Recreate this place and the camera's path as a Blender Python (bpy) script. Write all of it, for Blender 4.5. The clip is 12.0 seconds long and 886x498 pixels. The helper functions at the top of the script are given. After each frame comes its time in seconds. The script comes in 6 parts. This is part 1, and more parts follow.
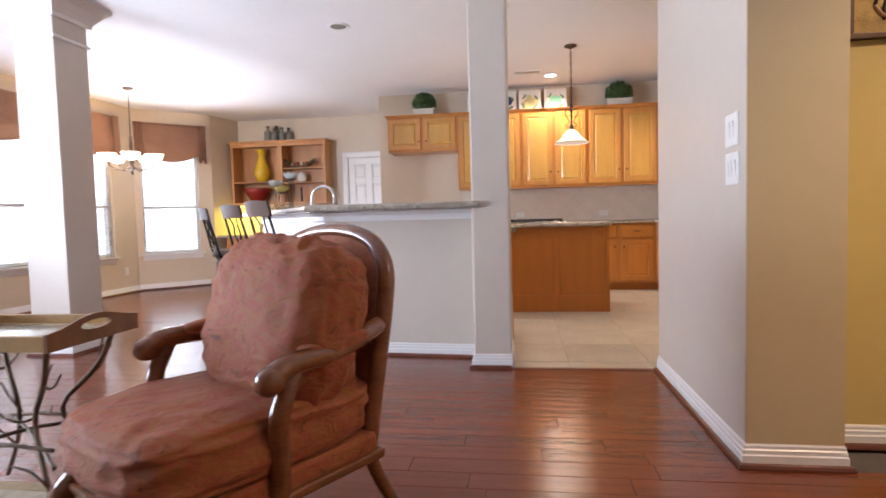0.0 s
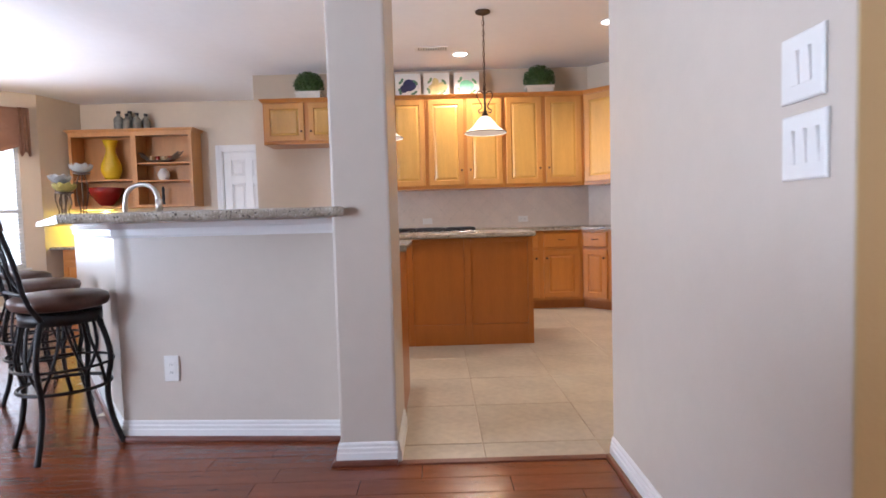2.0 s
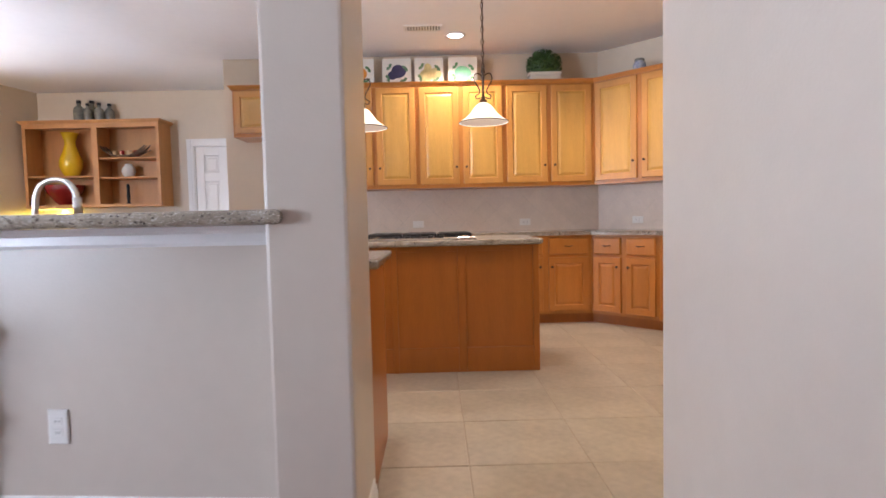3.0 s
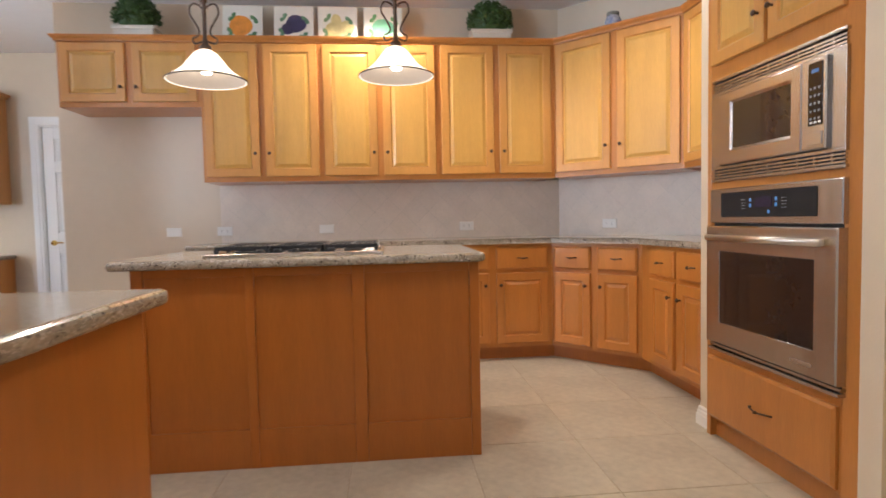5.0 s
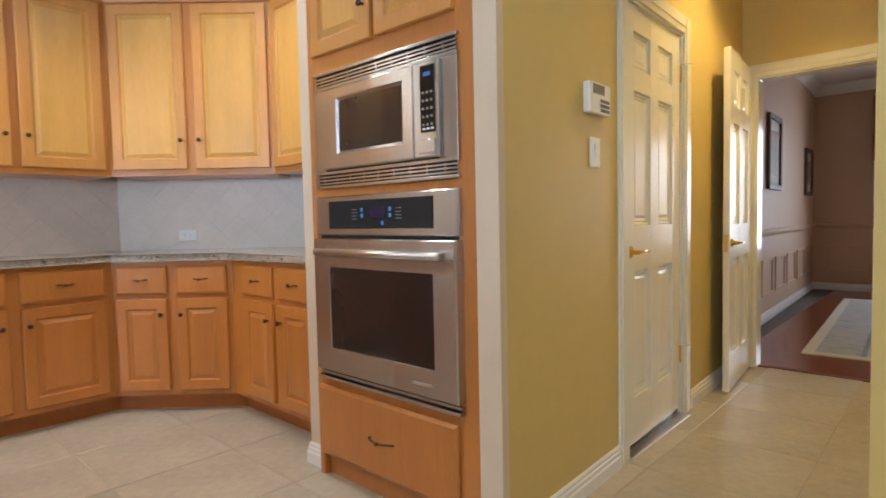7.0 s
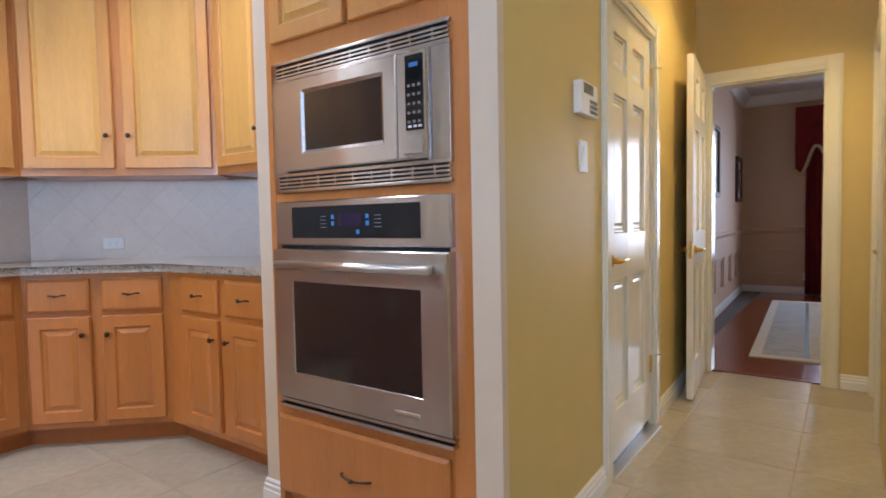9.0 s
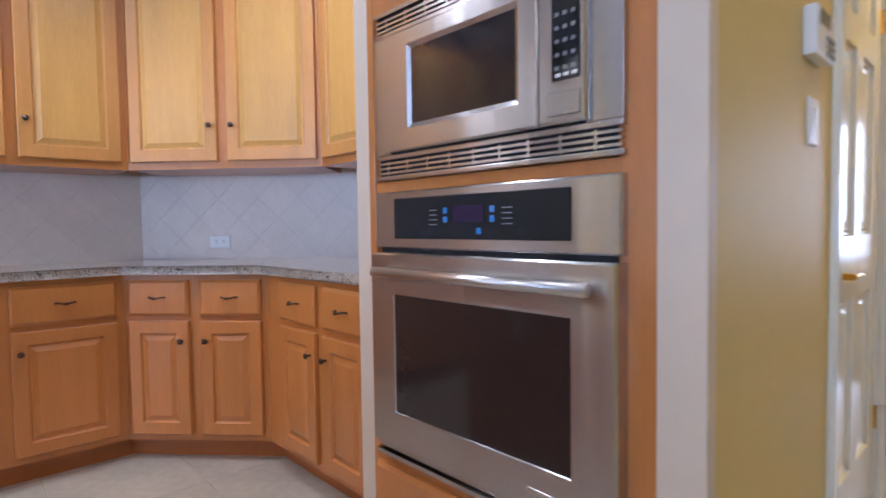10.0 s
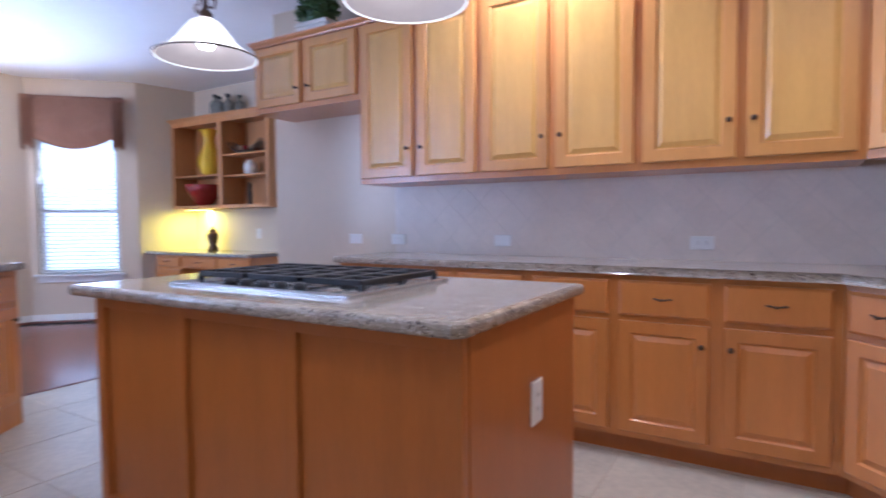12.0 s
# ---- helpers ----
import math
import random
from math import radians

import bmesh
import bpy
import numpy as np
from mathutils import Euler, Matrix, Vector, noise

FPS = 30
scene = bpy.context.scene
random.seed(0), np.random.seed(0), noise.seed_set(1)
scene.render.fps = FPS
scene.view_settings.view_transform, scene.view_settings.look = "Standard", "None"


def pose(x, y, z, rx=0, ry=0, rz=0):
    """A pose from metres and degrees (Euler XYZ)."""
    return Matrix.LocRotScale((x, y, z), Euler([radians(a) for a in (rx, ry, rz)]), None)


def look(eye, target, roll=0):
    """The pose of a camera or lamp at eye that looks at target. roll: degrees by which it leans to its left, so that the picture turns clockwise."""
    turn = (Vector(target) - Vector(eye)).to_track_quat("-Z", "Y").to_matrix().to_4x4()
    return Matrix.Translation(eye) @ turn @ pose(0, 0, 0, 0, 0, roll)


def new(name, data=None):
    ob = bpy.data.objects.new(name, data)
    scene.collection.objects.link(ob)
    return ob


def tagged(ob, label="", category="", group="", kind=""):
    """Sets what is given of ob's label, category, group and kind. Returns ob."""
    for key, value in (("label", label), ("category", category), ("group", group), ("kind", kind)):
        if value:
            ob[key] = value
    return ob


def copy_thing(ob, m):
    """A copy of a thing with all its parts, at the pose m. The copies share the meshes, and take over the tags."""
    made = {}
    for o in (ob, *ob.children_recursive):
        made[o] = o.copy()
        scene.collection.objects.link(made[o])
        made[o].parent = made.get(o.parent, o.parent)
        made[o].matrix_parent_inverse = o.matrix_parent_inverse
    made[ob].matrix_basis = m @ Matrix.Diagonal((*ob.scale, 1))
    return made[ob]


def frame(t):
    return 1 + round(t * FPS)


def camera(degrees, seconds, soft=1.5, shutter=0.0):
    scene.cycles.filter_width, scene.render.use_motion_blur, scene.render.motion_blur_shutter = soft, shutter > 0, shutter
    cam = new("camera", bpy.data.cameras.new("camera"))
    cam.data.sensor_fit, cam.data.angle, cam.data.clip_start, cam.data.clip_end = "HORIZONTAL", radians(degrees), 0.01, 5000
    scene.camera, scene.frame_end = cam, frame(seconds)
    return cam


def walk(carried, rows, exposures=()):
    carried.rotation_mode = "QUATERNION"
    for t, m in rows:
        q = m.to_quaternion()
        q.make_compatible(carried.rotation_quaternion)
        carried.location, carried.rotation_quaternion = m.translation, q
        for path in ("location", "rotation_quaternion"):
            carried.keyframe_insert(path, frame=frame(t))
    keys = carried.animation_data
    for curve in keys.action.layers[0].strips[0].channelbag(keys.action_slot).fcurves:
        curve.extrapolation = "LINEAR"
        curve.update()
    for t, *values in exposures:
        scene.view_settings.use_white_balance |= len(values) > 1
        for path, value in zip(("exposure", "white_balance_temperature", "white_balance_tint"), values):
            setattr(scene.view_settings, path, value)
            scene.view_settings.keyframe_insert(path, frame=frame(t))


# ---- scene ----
# camera and walk
cam = camera(76.5, 12.0, soft=1.6, shutter=0.35)
PATH = [
    (0, (0.371, 0.835, 0.993), (0.093, 2.813, 0.883), -1.5),
    (0.5, (0.409, 1.11, 1.004), (0.238, 3.099, 0.892), -1.6),
    (1, (0.404, 1.446, 1.024), (0.337, 3.442, 0.913), -1.5),
    (1.5, (0.447, 1.793, 1.015), (0.469, 3.789, 0.904), -1.5),
    (2, (0.498, 2.138, 1.039), (0.509, 4.135, 0.929), -1.6),
    (2.5, (0.487, 2.499, 1.055), (0.496, 4.496, 0.945), -1.4),
    (3, (0.553, 2.841, 1.062), (0.574, 4.838, 0.953), -1.3),
    (3.2, (0.598, 3.007, 1.078), (0.62, 5.004, 0.971), -1.2),
    (4.8, (0.806, 4.064, 1.029), (0.964, 6.056, 0.946), -0.4),
    (5, (0.858, 4.214, 1.061), (1.047, 6.202, 0.956), -1.2),
    (5.5, (0.861, 4.443, 1.026), (1.502, 6.336, 0.932), -0.3),
    (6, (0.937, 4.6, 1.024), (1.975, 6.307, 0.928), -0.7),
    (6.5, (0.996, 4.686, 1.052), (2.279, 6.217, 0.953), -1.0),
    (7, (1.001, 4.765, 1.074), (2.47, 6.117, 0.968), -1.2),
    (7.2, (0.997, 4.785, 1.068), (2.519, 6.079, 0.964), -1.3),
    (8.8, (0.995, 4.978, 1.097), (2.631, 6.123, 0.994), -1.2),
    (9, (1.046, 5.031, 1.093), (2.669, 6.196, 0.995), -1.1),
    (9.5, (1.242, 5.174, 1.101), (2.717, 6.522, 1.01), -1.0),
    (10, (1.413, 5.396, 1.081), (2.758, 6.873, 0.994), -0.8),
    (10.5, (1.536, 5.665, 1.106), (2.629, 7.338, 1.016), -0.9),
    (11, (1.635, 5.836, 1.102), (1.983, 7.804, 1.033), -0.7),
    (11.5, (1.774, 5.766, 1.117), (1.319, 7.711, 1.018), -0.5),
    (12, (1.831, 5.607, 1.125), (0.807, 7.322, 1.027), -0.4),
]
walk(cam, [(t, look(eye, target, roll)) for t, eye, target, roll in PATH],
     [(0.0, 0.17, 6250, 18), (2.0, 0.1, 5950, 17), (3.0, 0.02, 6150, 17), (3.6, 0.08, 6000, 15), (5.0, 0.1, 6000, 11), (5.5, 0.1, 5750, 8), (7.0, 0.02, 5400, 5), (9.0, -0.02, 4900, 9), (9.5, -0.05, 4850, 14), (10.5, -0.05, 4450, 13), (11.0, -0.1, 4500, 12), (12.0, -0.05, 4550, 20)])

# ---- world and light ----
world = bpy.data.worlds.new("world")
scene.world = world
world.use_nodes = True
sky = world.node_tree.nodes.new("ShaderNodeTexSky")
sky.sky_type, sky.sun_disc = "NISHITA", False
sky.sun_elevation, sky.sun_rotation = radians(50), radians(250)
world.node_tree.links.new(sky.outputs["Color"], world.node_tree.nodes["Background"].inputs["Color"])
world.node_tree.nodes["Background"].inputs["Strength"].default_value = 0.1
scene.view_settings.exposure = 0.0


def lamp(name, kind, m, power, color, size=0.1, size_y=None, spot=None, spread=180):
    data = bpy.data.lights.new(name, kind)
    data.energy, data.color = power, color
    if kind == "AREA":
        data.size, data.spread = size, radians(spread)
        if size_y:
            data.shape, data.size_y = "RECTANGLE", size_y
    else:
        data.shadow_soft_size = size
        if spot:
            data.spot_size, data.spot_blend = radians(spot), 0.6
    ob = new(name, data)
    ob.matrix_world = m
    return tagged(ob, kind="structure")


DAY, WARM, CAN = (0.76, 0.87, 1.0), (1.0, 0.74, 0.46), (1.0, 0.86, 0.7)
# daylight in the window openings: breakfast bay, living room, dining room
lamp("bay_daylight", "AREA", look((-5.36, 6.17, 1.3), (-3.0, 6.1, 2.8)), 31, DAY, 1.3, 1.5, spread=104)
lamp("bay_daylight", "AREA", look((-5.36, 7.70, 1.3), (-3.0, 7.5, 2.8)), 17, DAY, 0.7, 1.5, spread=104)
lamp("bay_daylight", "AREA", look((-4.99, 8.79, 1.3), (-3.9, 7.7, 2.4)), 21, DAY, 0.8, 1.5, spread=104)
lamp("living_daylight", "AREA", look((-5.36, 0.45, 1.3), (-2.4, 6.6, 2.9)), 72, DAY, 0.3, 1.3, spread=100)
lamp("living_daylight", "AREA", look((-5.36, 2.0, 1.45), (-1.0, 2.6, 3.0)), 128, DAY, 2.0, 1.8, spread=112)
lamp("dining_daylight", "AREA", look((10.12, 4.6, 1.4), (7.0, 4.7, 0.7)), 34, (0.98, 0.92, 0.88), 1.2, 1.7, spread=150)
# ceiling cans, added fill cans, pendants, chandelier, lamp under the hutch
# (1.9, 5.2) and (0.2, 5.7) are unseen fill, added to brighten the kitchen
for x, y, p in ((0.768, 8.17, 116), (2.08, 7.28, 74), (1.9, 5.2, 34), (0.2, 5.7, 64), (4.3, 5.3, 100), (2.6, 1.9, 205)):
    # x 4.3 and 2.6: added stand-ins for unseen hall and entry lamps
    lamp("can_or_fill_light", "SPOT", look((x, y, 2.74), (x, y, 0)), p, (1.0, 0.63, 0.2) if x == 4.3 else WARM if x == 2.6 else CAN, 0.06, spot=126 if x == 4.3 else 140)
for x in (0.034, 0.912):
    lamp("pendant_light", "SPOT", look((x, 6.95, 1.755), (x, 6.95, 0)), 12, WARM, 0.03, spot=155)
lamp("chandelier_light", "POINT", pose(-4.58, 7.5, 1.97), 38, WARM, 0.2)
lamp("hutch_light", "AREA", look((-4.2, 9.94, 1.274), (-4.24, 9.94, 0)), 11, (1.0, 0.82, 0.08), 0.36, 0.05)

# ---- materials ----
def material(name, color, rough=0.5, metal=0.0, vary=0.12, scale=6.0, bump=0.0, bump_scale=200.0, coat=0.0, stretch=(1, 1, 1), second=None, island=0.0, emit=None, power=0.0):
    """A plain surface: base colour with two scales of variation, fine relief, and a shift from piece to piece."""
    m = bpy.data.materials.new(name)
    m.use_nodes = True
    n, l = m.node_tree.nodes, m.node_tree.links
    b = n["Principled BSDF"]
    b.inputs["Roughness"].default_value, b.inputs["Metallic"].default_value = rough, metal
    b.inputs["Coat Weight"].default_value = coat
    b.inputs["Coat Roughness"].default_value = 0.12
    tc, mp = n.new("ShaderNodeTexCoord"), n.new("ShaderNodeMapping")
    mp.inputs["Scale"].default_value = stretch
    l.new(tc.outputs["Object"], mp.inputs["Vector"])
    big, fine, mix = n.new("ShaderNodeTexNoise"), n.new("ShaderNodeTexNoise"), n.new("ShaderNodeMix")
    big.inputs["Scale"].default_value, fine.inputs["Scale"].default_value = scale, scale * 9
    big.inputs["Detail"].default_value, fine.inputs["Detail"].default_value = 3, 4
    l.new(mp.outputs["Vector"], big.inputs["Vector"]), l.new(mp.outputs["Vector"], fine.inputs["Vector"])
    mix.inputs[0].default_value = 0.45
    l.new(big.outputs["Fac"], mix.inputs[2]), l.new(fine.outputs["Fac"], mix.inputs[3])
    ramp = n.new("ShaderNodeValToRGB")
    dark = second or tuple(c * (1 - vary) for c in color)
    light = color if second else tuple(min(1, c * (1 + vary)) for c in color)
    ramp.color_ramp.elements[0].position, ramp.color_ramp.elements[1].position = 0.32, 0.68
    ramp.color_ramp.elements[0].color, ramp.color_ramp.elements[1].color = (*dark, 1), (*light, 1)
    l.new(mix.outputs[0], ramp.inputs["Fac"])
    last = ramp.outputs["Color"]
    if island:
        info, hsv, mul = n.new("ShaderNodeObjectInfo"), n.new("ShaderNodeHueSaturation"), n.new("ShaderNodeMath")
        mul.operation = "MULTIPLY_ADD"
        mul.inputs[1].default_value, mul.inputs[2].default_value = island * 2, 1 - island
        l.new(info.outputs["Random"], mul.inputs[0]), l.new(mul.outputs[0], hsv.inputs["Value"])
        l.new(last, hsv.inputs["Color"])
        last = hsv.outputs["Color"]
    l.new(last, b.inputs["Base Color"])
    if bump:
        bn, bt = n.new("ShaderNodeBump"), n.new("ShaderNodeTexNoise")
        bt.inputs["Scale"].default_value, bt.inputs["Detail"].default_value = bump_scale, 3
        bn.inputs["Strength"].default_value, bn.inputs["Distance"].default_value = bump, 0.004
        l.new(mp.outputs["Vector"], bt.inputs["Vector"]), l.new(bt.outputs["Fac"], bn.inputs["Height"])
        l.new(bn.outputs["Normal"], b.inputs["Normal"])
    if emit:
        b.inputs["Emission Color"].default_value, b.inputs["Emission Strength"].default_value = (*emit, 1), power
    return m


M_WALL = material("beige wall paint", (0.60, 0.53, 0.455), 0.34, vary=0.03, scale=1.5, bump=0.12, bump_scale=90)
M_CREAMW = material("cream wall paint", (0.65, 0.55, 0.42), 0.4, vary=0.03, scale=1.5, bump=0.12, bump_scale=90)
M_GOLD = material("mustard wall paint", (0.62, 0.48, 0.165), 0.5, vary=0.03, scale=1.5, bump=0.12, bump_scale=90)
# mustard paint again, paled towards tan to carry daylight in its colour
M_GOLDDAY = material("mustard wall paint, daylit tone", (0.58, 0.47, 0.28), 0.5, vary=0.03, scale=1.5, bump=0.12, bump_scale=90)
M_DINE = material("tan dining paint", (0.58, 0.40, 0.275), 0.55, vary=0.03, scale=1.5, bump=0.1, bump_scale=90)
M_CEIL = material("white ceiling paint", (0.87, 0.865, 0.87), 0.7, vary=0.02, scale=1.5, bump=0.2, bump_scale=60)
M_TRIM = material("white gloss trim", (0.80, 0.79, 0.77), 0.3, vary=0.02, scale=5)
M_DOOR = material("cream door paint", (0.78, 0.74, 0.60), 0.2, vary=0.02, scale=4)
M_DOOR.node_tree.nodes["Principled BSDF"].inputs["Specular IOR Level"].default_value = 0.38
# upper door panels: slightly yellower wood, with lamp glow put into the colour
M_OAKLIT_PANEL = material("honey oak panel, lamplit tone", (0.60, 0.33, 0.08), 0.24, vary=0.10, scale=3.0, stretch=(6, 6, 0.7), bump=0.05, bump_scale=60, coat=0.4, island=0.06)
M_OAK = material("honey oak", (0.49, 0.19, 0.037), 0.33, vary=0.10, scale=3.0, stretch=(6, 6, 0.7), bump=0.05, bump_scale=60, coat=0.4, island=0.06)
# the same oak for upper door frames, kitchen lamplight painted in as gold
M_OAKLIT_FRAME = material("honey oak frame, lamplit tone", (0.56, 0.262, 0.06), 0.32, vary=0.10, scale=3.0, stretch=(6, 6, 0.7), bump=0.05, bump_scale=60, coat=0.4, island=0.06)
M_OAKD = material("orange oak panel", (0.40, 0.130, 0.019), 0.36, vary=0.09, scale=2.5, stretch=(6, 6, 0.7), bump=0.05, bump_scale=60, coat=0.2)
M_OAKP = material("oak shelf wood", (0.52, 0.25, 0.085), 0.4, vary=0.12, scale=3, stretch=(6, 6, 0.8), bump=0.05, bump_scale=60)
M_STEEL = material("brushed steel", (0.52, 0.505, 0.49), 0.27, 1.0, vary=0.05, scale=3, stretch=(1, 1, 60))
M_STEEL.node_tree.nodes["Principled BSDF"].inputs["Anisotropic"].default_value = 0.95
M_STEEL.node_tree.nodes["Principled BSDF"].inputs["Anisotropic Rotation"].default_value = 0.25
sn, sl = M_STEEL.node_tree.nodes, M_STEEL.node_tree.links
wave, turn_, lift = sn.new("ShaderNodeTexNoise"), sn.new("ShaderNodeMapping"), sn.new("ShaderNodeBump")
turn_.inputs["Scale"].default_value = (9, 9, 0.25)
wave.inputs["Scale"].default_value, wave.inputs["Detail"].default_value = 1.0, 2
lift.inputs["Strength"].default_value, lift.inputs["Distance"].default_value = 0.3, 0.012
sl.new(sn["Texture Coordinate"].outputs["Object"], turn_.inputs["Vector"]), sl.new(turn_.outputs["Vector"], wave.inputs["Vector"])
sl.new(wave.outputs["Fac"], lift.inputs["Height"]), sl.new(lift.outputs["Normal"], sn["Principled BSDF"].inputs["Normal"])
M_CHROME = material("satin nickel", (0.65, 0.62, 0.58), 0.3, 1.0, vary=0.03)
M_BLACK = material("black glass", (0.012, 0.012, 0.014), 0.06, vary=0.1)
M_DARKGL = material("dark oven glass", (0.03, 0.022, 0.02), 0.05, vary=0.1)
M_IRON = material("cast iron", (0.02, 0.02, 0.022), 0.5, 0.3, vary=0.2, bump=0.2)
M_BRONZE = material("oil rubbed bronze", (0.10, 0.065, 0.045), 0.4, 0.8, vary=0.25)
M_BRASS = material("polished brass", (0.80, 0.55, 0.15), 0.18, 1.0, vary=0.04)
M_PLATE = material("white plastic", (0.80, 0.79, 0.76), 0.35, vary=0.01)
M_KEY = material("grey key print", (0.20, 0.20, 0.21), 0.5)
M_SLOT = material("dark slot", (0.05, 0.05, 0.05), 0.6)


def granite(name, ground, light, dark, spots):
    """Polished stone: a clouded ground with pale and dark grains."""
    m = material(name, ground, 0.13, vary=0.22, scale=19, second=light, coat=0.3)
    n, l = m.node_tree.nodes, m.node_tree.links
    b = n["Principled BSDF"]
    last = b.inputs["Base Color"].links[0].from_socket
    tc = n["Texture Coordinate"]
    for scale, limit, color in ((70, 0.27, dark), (150, 0.30, spots), (38, 0.16, tuple(c * 0.6 for c in dark))):
        v, c, mix, ns = n.new("ShaderNodeTexVoronoi"), n.new("ShaderNodeMath"), n.new("ShaderNodeMix"), n.new("ShaderNodeTexNoise")
        v.inputs["Scale"].default_value, ns.inputs["Scale"].default_value = scale, scale * 0.35
        c.operation, mix.data_type = "LESS_THAN", "RGBA"
        add = n.new("ShaderNodeMath")
        add.operation = "MULTIPLY"
        l.new(tc.outputs["Object"], v.inputs["Vector"]), l.new(tc.outputs["Object"], ns.inputs["Vector"])
        l.new(v.outputs["Distance"], add.inputs[0]), l.new(ns.outputs["Fac"], add.inputs[1])
        l.new(add.outputs[0], c.inputs[0])
        c.inputs[1].default_value = limit * 0.42
        l.new(c.outputs[0], mix.inputs[0]), l.new(last, mix.inputs[6])
        mix.inputs[7].default_value = (*color, 1)
        last = mix.outputs[2]
    l.new(last, b.inputs["Base Color"])
    return m


def cloth(name, colors, rough=0.85, scale=7.0, warp=1.6, bump=0.35, weave=260):
    """Woven cloth with a winding pattern in several colours."""
    m = material(name, colors[0], rough, bump=bump, bump_scale=weave)
    n, l = m.node_tree.nodes, m.node_tree.links
    t, r, tc = n.new("ShaderNodeTexNoise"), n.new("ShaderNodeValToRGB"), n["Texture Coordinate"]
    t.inputs["Scale"].default_value, t.inputs["Detail"].default_value, t.inputs["Distortion"].default_value = scale, 5, warp
    l.new(tc.outputs["Object"], t.inputs["Vector"]), l.new(t.outputs["Fac"], r.inputs["Fac"])
    while len(r.color_ramp.elements) < len(colors):
        r.color_ramp.elements.new(0.5)
    for i, c in enumerate(colors):
        e = r.color_ramp.elements[i]
        e.position, e.color = 0.3 + 0.4 * i / (len(colors) - 1), (*c, 1)
    l.new(r.outputs["Color"], n["Principled BSDF"].inputs["Base Color"])
    n["Principled BSDF"].inputs["Sheen Weight"].default_value = 0.02
    return m


def glass(name, color=(1, 1, 1), rough=0.0, alpha=0.12):
    m = material(name, color, rough, vary=0.01)
    b = m.node_tree.nodes["Principled BSDF"]
    b.inputs["Alpha"].default_value = alpha
    return m


M_GRANITE = granite("speckled granite", (0.44, 0.39, 0.315), (0.20, 0.16, 0.12), (0.075, 0.058, 0.048), (0.62, 0.57, 0.50))
M_FABRIC = cloth("rust paisley chenille", ((0.14, 0.03, 0.008), (0.25, 0.072, 0.016), (0.30, 0.058, 0.024), (0.27, 0.088, 0.02), (0.30, 0.08, 0.02), (0.18, 0.044, 0.011)), 0.72, 9.0, 2.6, 0.6, 24)
fn, fl = M_FABRIC.node_tree.nodes, M_FABRIC.node_tree.links
stroke = fn["Principled BSDF"].inputs["Base Color"].links[0].from_node.inputs["Fac"].links[0].from_node
fl.new(fn["Mapping"].outputs["Vector"], stroke.inputs["Vector"])
M_FABRIC.node_tree.nodes["Bump"].inputs["Distance"].default_value = 0.011
M_FABRIC.node_tree.nodes["Bump"].inputs["Height"].links[0].from_node.inputs["Distortion"].default_value = 1.3
M_FABRIC.node_tree.nodes["Principled BSDF"].inputs["Sheen Weight"].default_value = 0.06
M_FABRIC.node_tree.nodes["Mapping"].inputs["Scale"].default_value = (0.7, 0.7, 1.05)
M_CHAIRW = material("carved walnut", (0.17, 0.058, 0.02), 0.2, vary=0.35, scale=6, stretch=(1, 1, 3), bump=0.15, bump_scale=12, coat=0.6)
M_CHAIRW.node_tree.nodes["Principled BSDF"].inputs["Coat Roughness"].default_value = 0.2
M_VAL = cloth("copper taffeta", ((0.40, 0.21, 0.13), (0.44, 0.245, 0.155), (0.36, 0.18, 0.11)), 0.55, 4, 0.4, 0.1)
M_RED = cloth("red velvet", ((0.24, 0.008, 0.012), (0.30, 0.012, 0.018), (0.17, 0.005, 0.008)), 0.7, 5, 0.5, 0.1)
M_FRINGE = material("gold fringe", (0.55, 0.38, 0.2), 0.6, vary=0.2)
M_LEATHER = material("brown leather", (0.085, 0.04, 0.026), 0.38, vary=0.25, scale=8, bump=0.2, bump_scale=120)
M_BLKMETAL = material("black wrought iron", (0.018, 0.017, 0.018), 0.38, 0.5, vary=0.2, bump=0.1)
M_DKWOOD = material("espresso wood", (0.075, 0.034, 0.02), 0.5, vary=0.3, scale=6, stretch=(3, 3, 0.5))
M_RUG = cloth("beige patterned rug", ((0.42, 0.36, 0.26), (0.50, 0.44, 0.33), (0.33, 0.27, 0.2)), 0.95, 9, 1.0, 0.5)
M_LEAF = material("boxwood leaf", (0.045, 0.095, 0.02), 0.5, vary=0.4, scale=30)
M_WHITEW = material("whitewashed wood", (0.66, 0.62, 0.54), 0.6, vary=0.12, scale=8, stretch=(1, 1, 6))
M_CANVAS = material("white canvas", (0.74, 0.73, 0.66), 0.8, vary=0.03, bump=0.2, bump_scale=300)
M_YELLOW = material("yellow glazed ceramic", (0.72, 0.48, 0.015), 0.12, vary=0.08)
M_REDC = material("red glazed ceramic", (0.24, 0.012, 0.012), 0.12, vary=0.15)
M_PORC = material("white porcelain", (0.75, 0.74, 0.70), 0.15, vary=0.05)
M_BLUEC = material("blue patterned porcelain", (0.10, 0.14, 0.30), 0.2, second=(0.62, 0.64, 0.66), scale=40)
M_GREY = material("aged grey glass bottle", (0.20, 0.20, 0.17), 0.25, vary=0.35, scale=20)
M_TWIG = material("antiqued bronze twig", (0.14, 0.10, 0.07), 0.45, 0.7, vary=0.3)
M_PANE = glass("window pane", (1, 1, 1), 0.02, 0.06)
M_SHADE = material("frosted alabaster shade", (0.5, 0.46, 0.40), 0.3, vary=0.08, emit=(1.0, 0.84, 0.62), power=1.7)
